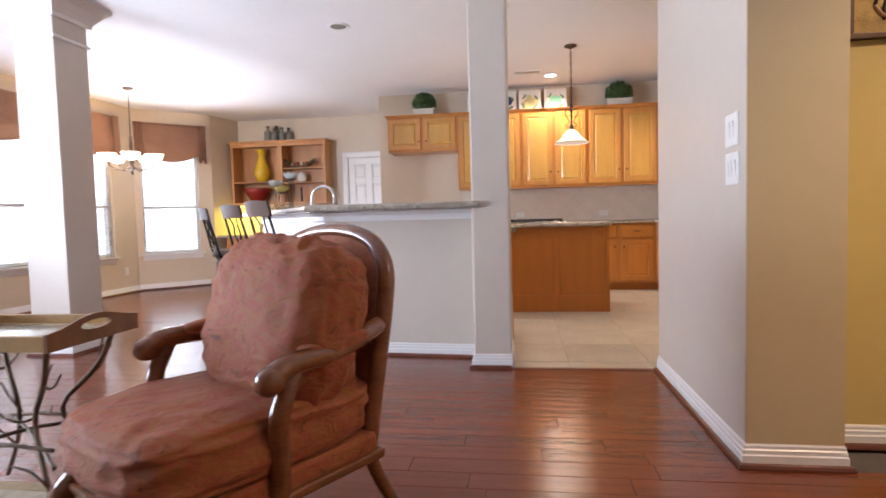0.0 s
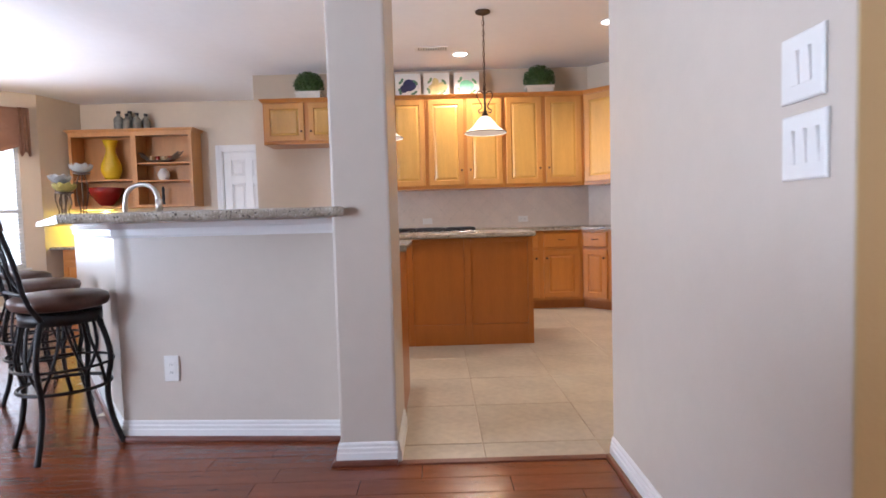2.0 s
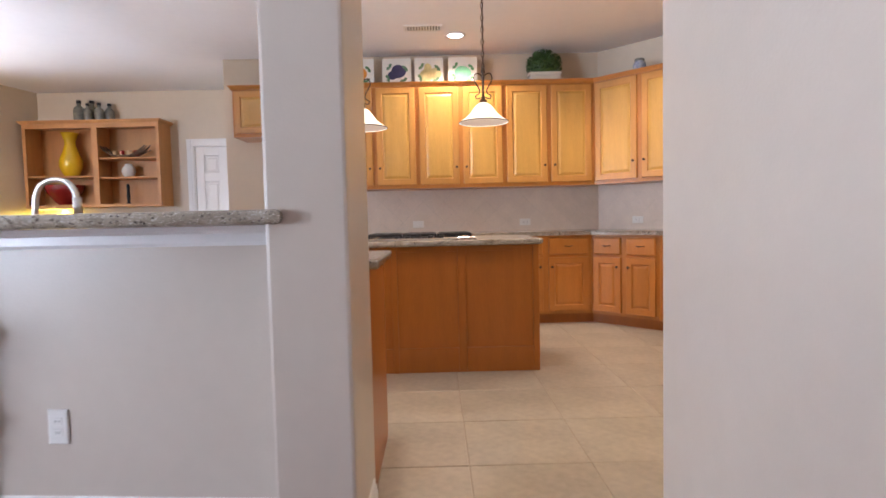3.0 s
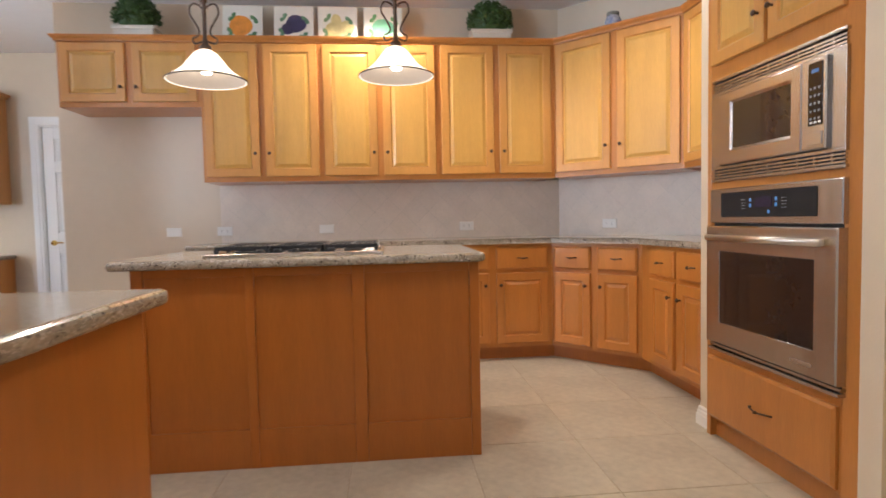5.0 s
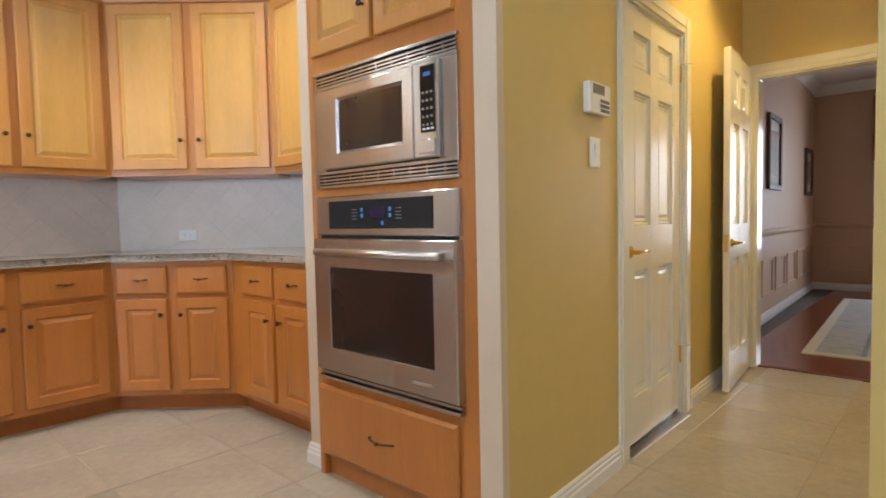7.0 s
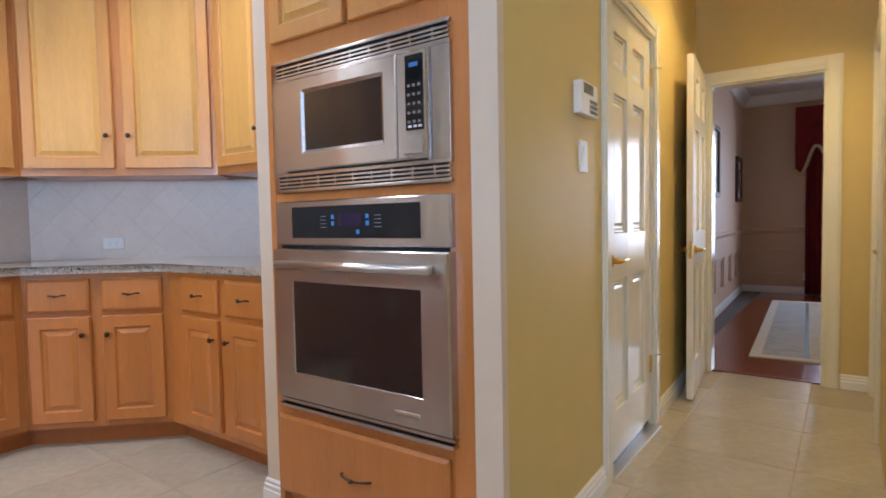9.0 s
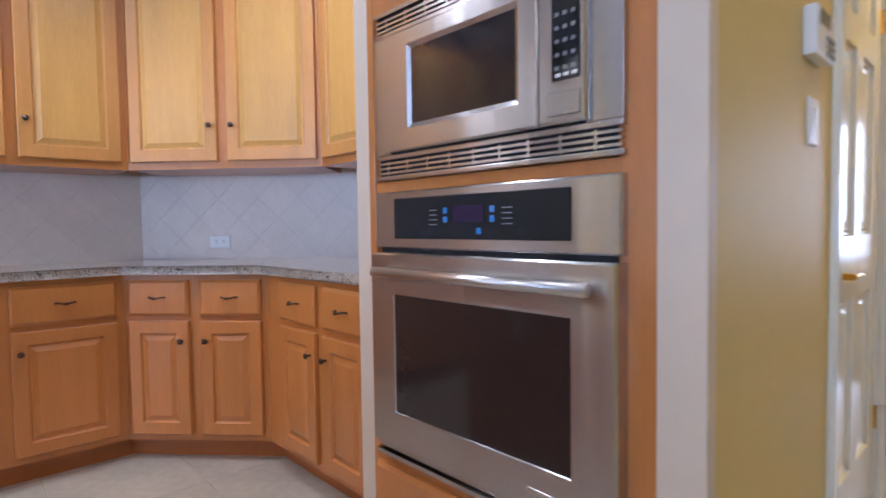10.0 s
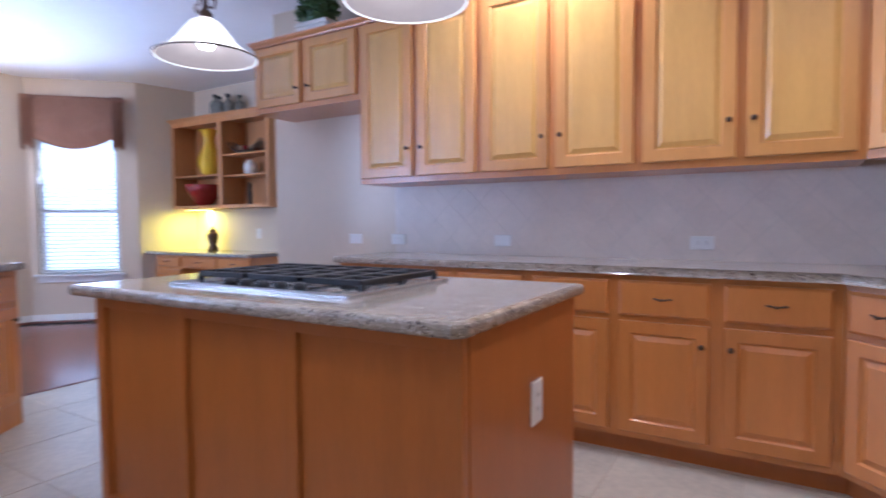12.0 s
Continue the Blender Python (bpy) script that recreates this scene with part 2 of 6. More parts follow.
M_LINING = material("shade lining", (0.30, 0.26, 0.22), 0.5, vary=0.08, emit=(1.0, 0.76, 0.55), power=0.42)
M_BOWL = material("glowing chandelier glass", (0.85, 0.80, 0.70), 0.4, vary=0.05, emit=(1.0, 0.82, 0.62), power=4.5)
M_BULB = material("lit bulb", (1, 0.95, 0.85), 0.5, emit=(1.0, 0.88, 0.68), power=14)
M_CANLIT = material("lit can lens", (1, 0.97, 0.92), 0.5, emit=(1.0, 0.93, 0.85), power=9)
M_BLUELED = material("blue display", (0.02, 0.06, 0.12), 0.3, emit=(0.10, 0.35, 0.9), power=0.28)
M_LCD = material("dim violet display", (0.02, 0.01, 0.03), 0.2, emit=(0.12, 0.06, 0.3), power=0.025)

# ---- mesh helpers ----
def mesh(name, bm, mat):
    me = bpy.data.meshes.new(name)
    bm.normal_update()
    bm.to_mesh(me)
    bm.free()
    me.materials.append(mat)
    return me


def part(name, bm, mat, parent=None, label="", smooth=False):
    me = mesh(name, bm, mat)
    if smooth:
        me.polygons.foreach_set("use_smooth", [True] * len(me.polygons))
    ob = new(name, me)
    ob.parent = parent
    if label:
        ob["label"] = label
    return ob


def thing(name, m, label, category, group="", kind=""):
    ob = new(name)
    ob.matrix_world = m
    ob.empty_display_size = 0.1
    return tagged(ob, label, category, group, kind)


def add_box(bm, lo, hi, bevel=0.0, segments=2):
    r = bmesh.ops.create_cube(bm, size=1)
    size, mid = [b - a for a, b in zip(lo, hi)], [(a + b) / 2 for a, b in zip(lo, hi)]
    bmesh.ops.transform(bm, matrix=Matrix.Translation(mid) @ Matrix.Diagonal((*size, 1)), verts=r["verts"])
    if bevel:
        edges = list({e for v in r["verts"] for e in v.link_edges})
        bmesh.ops.bevel(bm, geom=edges, offset=min(bevel, min(size) * 0.45), segments=segments, affect="EDGES", profile=0.6)


def box(lo, hi, bevel=0.0, segments=2):
    bm = bmesh.new()
    add_box(bm, lo, hi, bevel, segments)
    return bm


def boxes(*items, bevel=0.0):
    bm = bmesh.new()
    for lo, hi in items:
        add_box(bm, lo, hi, bevel)
    return bm


def prism(points, z0, z1, bevel=0.0, segments=3):
    """An upright prism on a plan outline (counter-clockwise)."""
    bm = bmesh.new()
    low, top = [bm.verts.new((x, y, z0)) for x, y in points], [bm.verts.new((x, y, z1)) for x, y in points]
    bm.faces.new(low[::-1]), bm.faces.new(top)
    k = len(points)
    for i in range(k):
        bm.faces.new((low[i], low[(i + 1) % k], top[(i + 1) % k], top[i]))
    if bevel:
        edges = [e for e in bm.edges if abs(e.verts[0].co.z - e.verts[1].co.z) < 1e-5]
        bmesh.ops.bevel(bm, geom=edges, offset=bevel, segments=segments, affect="EDGES", profile=0.5)
    return bm


def lathe(profile, steps=32, bm=None, at=(0, 0, 0)):
    """A body of revolution from (radius, height) pairs."""
    bm = bm or bmesh.new()
    rings = []
    for r, z in profile:
        rings.append([bm.verts.new((at[0] + r * math.cos(2 * math.pi * i / steps), at[1] + r * math.sin(2 * math.pi * i / steps), at[2] + z)) for i in range(steps)])
    for a, b in zip(rings, rings[1:]):
        for i in range(steps):
            bm.faces.new((a[i], a[(i + 1) % steps], b[(i + 1) % steps], b[i]))
    return bm


def closed_lathe(profile, steps=32, at=(0, 0, 0), bm=None):
    return lathe([(0.0005, profile[0][1]), *profile, (0.0005, profile[-1][1])], steps, bm, at)


def tube(points, radius, steps=10, bm=None, smooth=1, taper=None):
    """A round bar along points, rounded off by a few passes of corner cutting."""
    bm = bm or bmesh.new()
    pts = [Vector(p) for p in points]
    for _ in range(smooth):
        cut = [pts[0]]
        for a, b in zip(pts, pts[1:]):
            cut += [a.lerp(b, 0.25), a.lerp(b, 0.75)]
        pts = cut + [pts[-1]]
    rings, up = [], Vector((0.13, 0.27, 0.95))
    for i, p in enumerate(pts):
        d = (pts[min(i + 1, len(pts) - 1)] - pts[max(i - 1, 0)]).normalized()
        if abs(d.dot(up)) > 0.98:
            up = Vector((0.95, 0.2, 0.1))
        u = (up - d * up.dot(d)).normalized()
        w = d.cross(u)
        up = u
        r = radius if taper is None else radius + (taper - radius) * i / (len(pts) - 1)
        rings.append([bm.verts.new(p + (u * math.cos(2 * math.pi * k / steps) + w * math.sin(2 * math.pi * k / steps)) * r) for k in range(steps)])
    for a, b in zip(rings, rings[1:]):
        for k in range(steps):
            bm.faces.new((a[k], a[(k + 1) % steps], b[(k + 1) % steps], b[k]))
    bm.faces.new(rings[0][::-1]), bm.faces.new(rings[-1])
    return bm


def sweep(path, profile, closed=False):
    """A moulding: a profile of (out, up) pairs carried along a level path; out is to the right of the way."""
    bm = bmesh.new()
    pts = [Vector(p) for p in path]
    rings = []
    for i, p in enumerate(pts):
        a = (p - pts[i - 1]).normalized() if i or closed else None
        b = (pts[(i + 1) % len(pts)] - p).normalized() if i + 1 < len(pts) or closed else None
        na, nb = [Vector((d.y, -d.x, 0)) if d else None for d in (a, b)]
        n = (na + nb) / (1 + na.dot(nb)) if na and nb else (na or nb)
        rings.append([bm.verts.new(p + n * o + Vector((0, 0, u))) for o, u in profile])
    k = len(profile)
    pairs = list(zip(rings, rings[1:])) + ([(rings[-1], rings[0])] if closed else [])
    for a, b in pairs:
        for j in range(k):
            bm.faces.new((a[j], b[j], b[(j + 1) % k], a[(j + 1) % k]))
    if not closed:
        bm.faces.new(rings[0]), bm.faces.new(rings[-1][::-1])
    bmesh.ops.recalc_face_normals(bm, faces=bm.faces)
    return bm


def structure(name, bm, mat, label, category="wall"):
    return tagged(part(name, bm, mat), label, category, kind="structure")


# ---- setting: walls, floors, ceilings ----
CEIL = 2.76
M_GLOW = material("overcast daylight", (0.9, 0.93, 0.95), 1.0, emit=(0.86, 0.94, 1.0), power=1.5)
M_SUB = material("screed", (0.12, 0.10, 0.09), 0.9)
structure("ceiling", box((-5.7, -3.2, CEIL), (10.5, 10.3, CEIL + 0.12)), M_CEIL, "white textured plaster ceiling", "ceiling")
structure("ground", box((-5.7, -3.2, -0.12), (10.5, 10.3, -0.014)), M_SUB, "dark screed under the floors", "floor")
# kitchen
structure("wall_kitchen_north", box((-1.63, 8.81, 0), (2.28, 8.95, CEIL)), M_CREAMW, "cream painted kitchen wall behind the cabinets")
structure("wall_kitchen_corner", prism([(2.28, 8.81), (3.17, 7.90), (3.32, 7.90), (3.32, 8.95), (2.28, 8.95)], 0, CEIL), M_CREAMW, "cream painted angled corner wall")
structure("wall_kitchen_east", box((3.17, 6.88, 0), (3.32, 7.90, CEIL)), M_CREAMW, "cream painted kitchen side wall")
structure("wall_pantry_side", box((-1.63, 8.95, 0), (-1.5, 10.12, CEIL)), M_CREAMW, "cream painted wall end beside the pantry door")
structure("wall_oven_stub", box((2.405, 6.765, 0), (3.32, 6.88, CEIL)), M_CREAMW, "cream painted wall end beside the wall oven")
# hallway
structure("wall_oven_end", box((2.365, 5.788, 0), (2.399, 5.877, CEIL)), M_CREAMW, "cream painted wall end beside the oven cabinet")
HALL = pose(2.37, 5.790, 0, 0, 0, 2.0)  # the hallway wall stands a little askew
structure("wall_hall_north", boxes(((0.03, 0, 0), (0.95, 0.085, CEIL)), ((0.95, 0, 2.01), (1.69, 0.085, CEIL)), ((1.69, 0, 0), (2.945, 0.085, CEIL))), M_GOLD, "mustard painted hallway wall with a door opening").matrix_world = HALL
structure("wall_hall_east", boxes(((5.3, 5.80, 0), (5.42, 6.24, CEIL)), ((5.3, 4.89, 0), (5.42, 5.14, CEIL)), ((5.3, 5.14, 1.985), (5.42, 5.80, CEIL))), M_GOLD, "mustard painted wall with an open doorway")
structure("wall_hall_south", boxes(((2.4, 4.47, 0), (4.45, 4.89, CEIL)), ((5.2, 4.47, 0), (5.42, 4.89, CEIL)), ((4.45, 4.47, 2.03), (5.2, 4.89, CEIL))), M_GOLD, "mustard painted hallway wall")
structure("wall_entry", box((1.56, 3.33, 0), (4.0, 4.47, CEIL)), M_GOLD, "mustard painted entry wall")
# thin slab over the pier end, holding the daylit mustard tone
structure("wall_pier_end", box((1.214, 3.096, 0), (1.563, 3.12, CEIL)), M_GOLDDAY, "end of the wall pier, mustard paint in a daylit tone")
structure("wall_pier", box((1.212, 3.1, 0), (1.56, 4.47, CEIL)), M_WALL, "beige painted wall pier with light switches")
structure("wall_closet", box((4.0, 4.3, 0), (5.42, 4.47, CEIL)), M_GOLD, "mustard painted closet back wall")
structure("wall_bath", box((3.2, 6.6, 0), (5.3, 6.7, CEIL)), M_WALL, "plain wall behind the hallway door")
# living room and breakfast bay
structure("wall_south", box((-5.42, -3.14, 0), (4.0, -3.0, CEIL)), M_WALL, "beige painted living room wall")
structure("wall_living_east", box((4.0, -3.14, 0), (4.14, 4.3, CEIL)), M_WALL, "beige painted living room wall")
WZ0, WZ1 = 0.55, 2.22
WEST = ((0.10, 3.10), (5.45, 6.90), (7.38, 8.18))
structure("wall_west", boxes(((-5.56, -3.14, 0), (-5.42, 0.10, CEIL)), ((-5.56, 3.10, 0), (-5.42, 5.45, CEIL)), ((-5.56, 6.90, 0), (-5.42, 7.38, CEIL)), ((-5.56, 8.18, 0), (-5.42, 8.66, CEIL)),
    *[((-5.56, a, 0), (-5.42, b, WZ0)) for a, b in WEST], *[((-5.56, a, WZ1), (-5.42, b, CEIL)) for a, b in WEST]), M_CREAMW, "cream painted bay wall with window openings")
BAY = pose(-5.42, 8.66, 0, 0, 0, 45)  # the slanted bay wall runs along its own x
bay = structure("wall_bay", boxes(((-0.06, 0, 0), (0.085, 0.14, CEIL)), ((0.92, 0, 0), (1.13, 0.14, CEIL)), ((0.085, 0, 0), (0.92, 0.14, WZ0)), ((0.085, 0, WZ1), (0.92, 0.14, CEIL))), M_CREAMW, "cream painted slanted bay wall with a window")
bay.matrix_world = BAY
structure("wall_nook_return", prism([(-4.62, 9.46), (-4.475, 10.12), (-4.475, 10.26), (-4.78, 10.26), (-4.78, 9.42)], 0, CEIL), M_CREAMW, "cream painted wall return beside the hutch")
structure("wall_nook_north", boxes(((-4.475, 10.12, 0), (-2.53, 10.26, CEIL)), ((-1.80, 10.12, 0), (-1.5, 10.26, CEIL)), ((-2.53, 10.12, 2.06), (-1.80, 10.26, CEIL))), M_CREAMW, "cream painted breakfast nook wall")
# dining room
DINE = pose(5.42, 6.10, 0, 0, 0, 1.9)  # the dining room wall stands a little askew too
structure("wall_dining_north", box((0.0, 0, 0), (4.9, 0.12, CEIL)), M_DINE, "tan painted dining room wall").matrix_world = DINE
structure("wall_dining_south", box((5.42, 2.9, 0), (10.2, 3.0, CEIL)), M_DINE, "tan painted dining room wall")
structure("wall_dining_west", box((5.3, 2.9, 0), (5.42, 4.3, CEIL)), M_DINE, "tan painted dining room wall")
structure("wall_dining_east", boxes(((10.2, 5.25, 0), (10.32, 6.40, CEIL)), ((10.2, 2.9, 0), (10.32, 3.95, CEIL)), ((10.2, 3.95, 0), (10.32, 5.25, 0.5)), ((10.2, 3.95, 2.3), (10.32, 5.25, CEIL))), M_DINE, "tan painted dining room wall with a window")
# half wall of the breakfast bar, and columns
U, N = Vector((-0.6, 0.8)), Vector((0.8, 0.6))  # along the slanted bar; towards the kitchen
P0 = Vector((-1.07, 4.85))
P1 = P0 + U * 2.25


def inner(a, y):
    """Where the line a metres inside the slanted bar crosses y."""
    q = P0 + N * a
    return (q.x + U.x * (y - q.y) / U.y, y)


structure("wall_bar", prism([(0.05, 4.765), (0.05, 4.97), inner(0.12, 4.97), tuple(P1 + N * 0.12), tuple(P1), tuple(P0)], 0, 1.055), M_WALL, "beige painted half wall under the breakfast bar")
column = structure("wall_column", box((0.05, 4.49, 0), (0.295, 4.97, CEIL), 0.012), M_WALL, "beige painted square column beside the bar", "column")
structure("wall_column_bay", box((-3.43, 4.70, 0), (-3.09, 5.04, CEIL), 0.006), M_WALL, "beige painted square column at the breakfast nook", "column")
CAPITAL = [(0.0, 0.0), (0.025, 0.0), (0.03, 0.03), (0.05, 0.06), (0.09, 0.11), (0.13, 0.14), (0.135, 0.17), (0.0, 0.17)]
ring = [(-3.43, 4.70, 0), (-3.09, 4.70, 0), (-3.09, 5.04, 0), (-3.43, 5.04, 0)]
structure("trim_capital", sweep([(x, y, CEIL - 0.171) for x, y, z in ring], CAPITAL, True), M_TRIM, "white crown moulding round the column top", "moulding")
structure("trim_necking", sweep([(x, y, CEIL - 0.33) for x, y, z in ring], [(0, 0), (0.012, 0), (0.018, 0.012), (0.012, 0.024), (0, 0.024)], True), M_TRIM, "white bead round the column", "moulding")

# baseboards, run with the wall on the left of the way
BASE = [(0, 0), (0.016, 0), (0.016, 0.050), (0.012, 0.055), (0.0125, 0.070), (0.008, 0.075), (0.0085, 0.086), (0.004, 0.094), (0, 0.094)]
SHOE = [(0, 0), (0.034, 0), (0.034, 0.008), (0.028, 0.018), (0.016, 0.022), (0, 0.022)]
M_SHOE = material("stained shoe moulding", (0.13, 0.035, 0.017), 0.3, vary=0.2)


def baseboard(points, closed=False, shoe=True):
    structure("baseboard", sweep([(x, y, 0.001) for x, y in points], BASE, closed), M_TRIM, "white moulded baseboard", "baseboard")
    if shoe:
        structure("trim_shoe", sweep([(x, y, 0.0005) for x, y in points], SHOE, closed), M_SHOE, "dark wood shoe moulding at the baseboard", "moulding")


baseboard([(0.05, 4.765), tuple(P0), tuple(P1)][::-1])
baseboard([(0.05, 4.765), (0.05, 4.49), (0.295, 4.49)])
baseboard([(0.295, 4.49), (0.295, 4.90)], shoe=False)
baseboard([(1.212, 4.47), (1.212, 3.1), (1.56, 3.1), (1.56, 3.33), (4.0, 3.33)])
baseboard([(2.4, 4.47), (1.212, 4.47)], shoe=False)
baseboard([(x, y) for x, y, z in ring], True)
baseboard([(-5.42, -3.0), (-5.42, 8.66), tuple((BAY @ Vector((1.13, 0, 0))).xy), (-4.60, 9.54)])
baseboard([tuple((HALL @ Vector((s, 0, 0))).xy) for s in (0, 0.86)], shoe=False)
baseboard([tuple((HALL @ Vector((s, 0, 0))).xy) for s in (1.80, 2.93)], shoe=False)
baseboard([(5.3, 5.05), (5.3, 4.89)], shoe=False)
baseboard([(2.5, 6.88), (2.405, 6.88), (2.405, 6.765)], shoe=False)
baseboard([(5.43, 6.10), (10.2, 6.258), (10.2, 5.25)], shoe=False)

# tile and board floors
TILE, TX, TY = 0.525, 0.67, 5.195
M_TILE = material("beige stone tile", (0.435, 0.385, 0.30), 0.32, vary=0.19, scale=2.6, bump=0.05, bump_scale=40, island=0.04)
M_GROUT = material("tan grout", (0.44, 0.38, 0.295), 0.9, vary=0.1)

# ---- kitchen cabinets ----
def loops(bm, rings, cap=True):
    """Bridges rectangles (x0, z0, x1, z1, y), each set in from the last, into one relief."""
    made = [[bm.verts.new(p) for p in ((a, y, b), (c, y, b), (c, y, d), (a, y, d))] for a, b, c, d, y in rings]
    for p, q in zip(made, made[1:]):
        for i in range(4):
            bm.faces.new((p[i], p[(i + 1) % 4], q[(i + 1) % 4], q[i]))
    if cap:
        bm.faces.new(made[-1])
    return bm


def raised_panel(x0, z0, x1, z1, thick=0.02, frame_w=0.055, back=0.0, split=False):
    """A cabinet door, front to -y, with a bevelled raised field."""
    f, s = back - thick, frame_w

    def r(i, y):
        return (x0 + i, z0 + i, x1 - i, z1 - i, y)
    rim = [r(0, back), r(0, f + 0.004), r(0.004, f), r(s, f), r(s + 0.007, f + 0.009)]
    field = [r(s + 0.013, f + 0.009), r(s + 0.034, f + 0.001)]
    if split:
        return loops(bmesh.new(), rim, False), loops(bmesh.new(), rim[-1:] + field)
    return loops(bmesh.new(), rim + field)


# wood: given for upper doors only, whose oak colours carry the lamp glow
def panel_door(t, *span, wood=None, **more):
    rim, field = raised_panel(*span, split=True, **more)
    d = part("door", rim, M_OAKLIT_FRAME if wood else M_OAK, t)
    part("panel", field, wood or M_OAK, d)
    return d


def slab_front(x0, z0, x1, z1, thick=0.02):
    def r(i, y):
        return (x0 + i, z0 + i, x1 - i, z1 - i, y)
    return loops(bmesh.new(), [r(0, 0), r(0, -thick + 0.008), r(0.006, -thick + 0.004), r(0.012, -thick)])


def knob(parent, x, z, y=-0.02):
    bm = bmesh.new()
    lathe([(0.0005, 0), (0.006, 0), (0.005, 0.012), (0.011, 0.017), (0.013, 0.023), (0.009, 0.028), (0.0005, 0.029)], 12, bm)
    ob = part("knob", bm, M_BRONZE, parent, "dark bronze knob", True)
    ob.matrix_local = pose(x, y, z, 90)


def pull(parent, x, z, y=-0.02, w=0.075):
    bm = tube([(-w / 2, 0, 0), (-w / 2 + 0.005, -0.018, 0.004), (0, -0.026, -0.004), (w / 2 - 0.005, -0.018, 0.004), (w / 2, 0, 0)], 0.0042, 8, smooth=2)
    lathe([(0.0005, 0), (0.009, 0.002), (0.007, 0.012), (0.0005, 0.013)], 10, bm, (0, -0.028, -0.008))
    ob = part("drawer_pull", bm, M_BRONZE, parent, "dark bronze bail pull", True)
    ob.matrix_local = pose(x, y, z)


def upper_unit(m, w, z0, z1, depth, doors=2, label="", edges=(0.022, 0.022), gap=0.05):
    """A wall cabinet: x along its face, face at y = 0, body behind."""
    t = thing("wall_cabinet", m, label or "honey oak wall cabinet with raised panel doors", "cabinet", "kitchen wall cabinets")
    part("body", box((0, 0.001, z0), (w, depth, z1)), M_OAK, t)
    dw = (w - sum(edges) - gap * (doors - 1)) / doors
    for i in range(doors):
        x0 = edges[0] + i * (dw + gap)
        d = panel_door(t, x0, z0 + 0.035, x0 + dw, z1 - 0.012, wood=M_OAKLIT_PANEL)
        side = x0 + dw - 0.028 if (i % 2 == 0 and doors > 1) else x0 + 0.028
        knob(d, side, z0 + 0.035 + (0.165 if z1 - z0 > 0.6 else 0.10))
    return t


def base_unit(m, w, depth=0.5, doors=2, label="", kick=0.1, top=0.87, edges=(0.03, 0.03), gap=0.055, reach=(0, 0)):
    t = thing("base_cabinet", m, label or "honey oak base cabinet with drawers over doors", "cabinet", "kitchen base cabinets")
    part("body", box((0, 0.001, kick), (w, depth, top)), M_OAK, t)
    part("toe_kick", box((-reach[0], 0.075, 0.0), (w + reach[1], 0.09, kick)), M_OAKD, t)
    dw = (w - sum(edges) - gap * (doors - 1)) / doors
    for i in range(doors):
        x0 = edges[0] + i * (dw + gap)
        dr = part("drawer", slab_front(x0, 0.682, x0 + dw, 0.845), M_OAK, t)
        pull(dr, x0 + dw / 2, 0.766)
        d = panel_door(t, x0, 0.132, x0 + dw, 0.657)
        knob(d, x0 + dw - 0.03 if i % 2 == 0 else x0 + 0.03, 0.568)
    return t


UZ0, UZ1, UF, BF = 1.363, 2.357, 8.43, 8.30
for a, b, e in ((-0.458, 0.385, (0.022, 0.02)), (0.385, 1.245, (0.02, 0.022)), (1.245, 2.13, (0.022, 0.03))):
    upper_unit(pose(a, UF, 0), b - a, UZ0, UZ1, 0.379, edges=e, gap=0.042)
upper_unit(pose(-1.415, UF, 0), 0.957, 1.90, UZ1, 0.379, label="short honey oak cabinet over the empty fridge space")
UB1, UB2 = Vector((2.13, UF)), Vector((2.79, 7.745))
BB1, BB2 = Vector((2.06, BF)), Vector((2.53, 7.805))


def along(a, b):
    """The pose of a unit whose face runs from a to b, and its width."""
    d = b - a
    return pose(a.x, a.y, 0, 0, 0, math.degrees(math.atan2(d.y, d.x))), d.length


m, w = along(UB1, UB2)
upper_unit(m, w, UZ0, UZ1, 0.36, label="honey oak angled corner wall cabinet")
m, w = along(UB2, Vector((2.79, 6.885)))
upper_unit(m, w, UZ0, UZ1, 0.375)
for a, b, e in ((-0.53, 0.303, (0.024, 0.023)), (0.303, 1.168, (0.024, 0.023)), (1.168, 2.06, (0.024, 0.033))):
    base_unit(pose(a, BF, 0), b - a, edges=e, reach=(0, 0.04 if b > 2 else 0))
m, w = along(BB1, BB2)
base_unit(m, w, 0.48, label="honey oak angled corner base cabinet", reach=(0.04, 0.04))
m, w = along(BB2, Vector((2.53, 6.885)))
base_unit(m, w, 0.5, edges=(0.14, 0.12), gap=0.06, reach=(0.04, 0))
CROWN = [(0.0, 0.0), (0.012, 0.0), (0.016, 0.012), (0.03, 0.026), (0.036, 0.04), (0.0, 0.04)]
tagged(part("cabinet_crown", sweep([(-1.415, 8.80, UZ1), (-1.415, UF, UZ1), (*UB1, UZ1), (*UB2, UZ1), (2.79, 6.885, UZ1)], CROWN), M_OAK), "honey oak crown moulding on the wall cabinets", "moulding")

tagged(part("kitchen_worktop", prism([(-0.56, 8.806), (-0.56, BF - 0.03), (BB1.x - 0.012, BF - 0.03), (BB2.x - 0.03, BB2.y - 0.012), (BB2.x - 0.03, 6.885), (3.165, 6.885), (3.165, 7.898), (2.279, 8.806)], 0.872, 0.912, 0.014), M_GRANITE), "speckled beige granite worktop along the wall cabinets", "worktop")


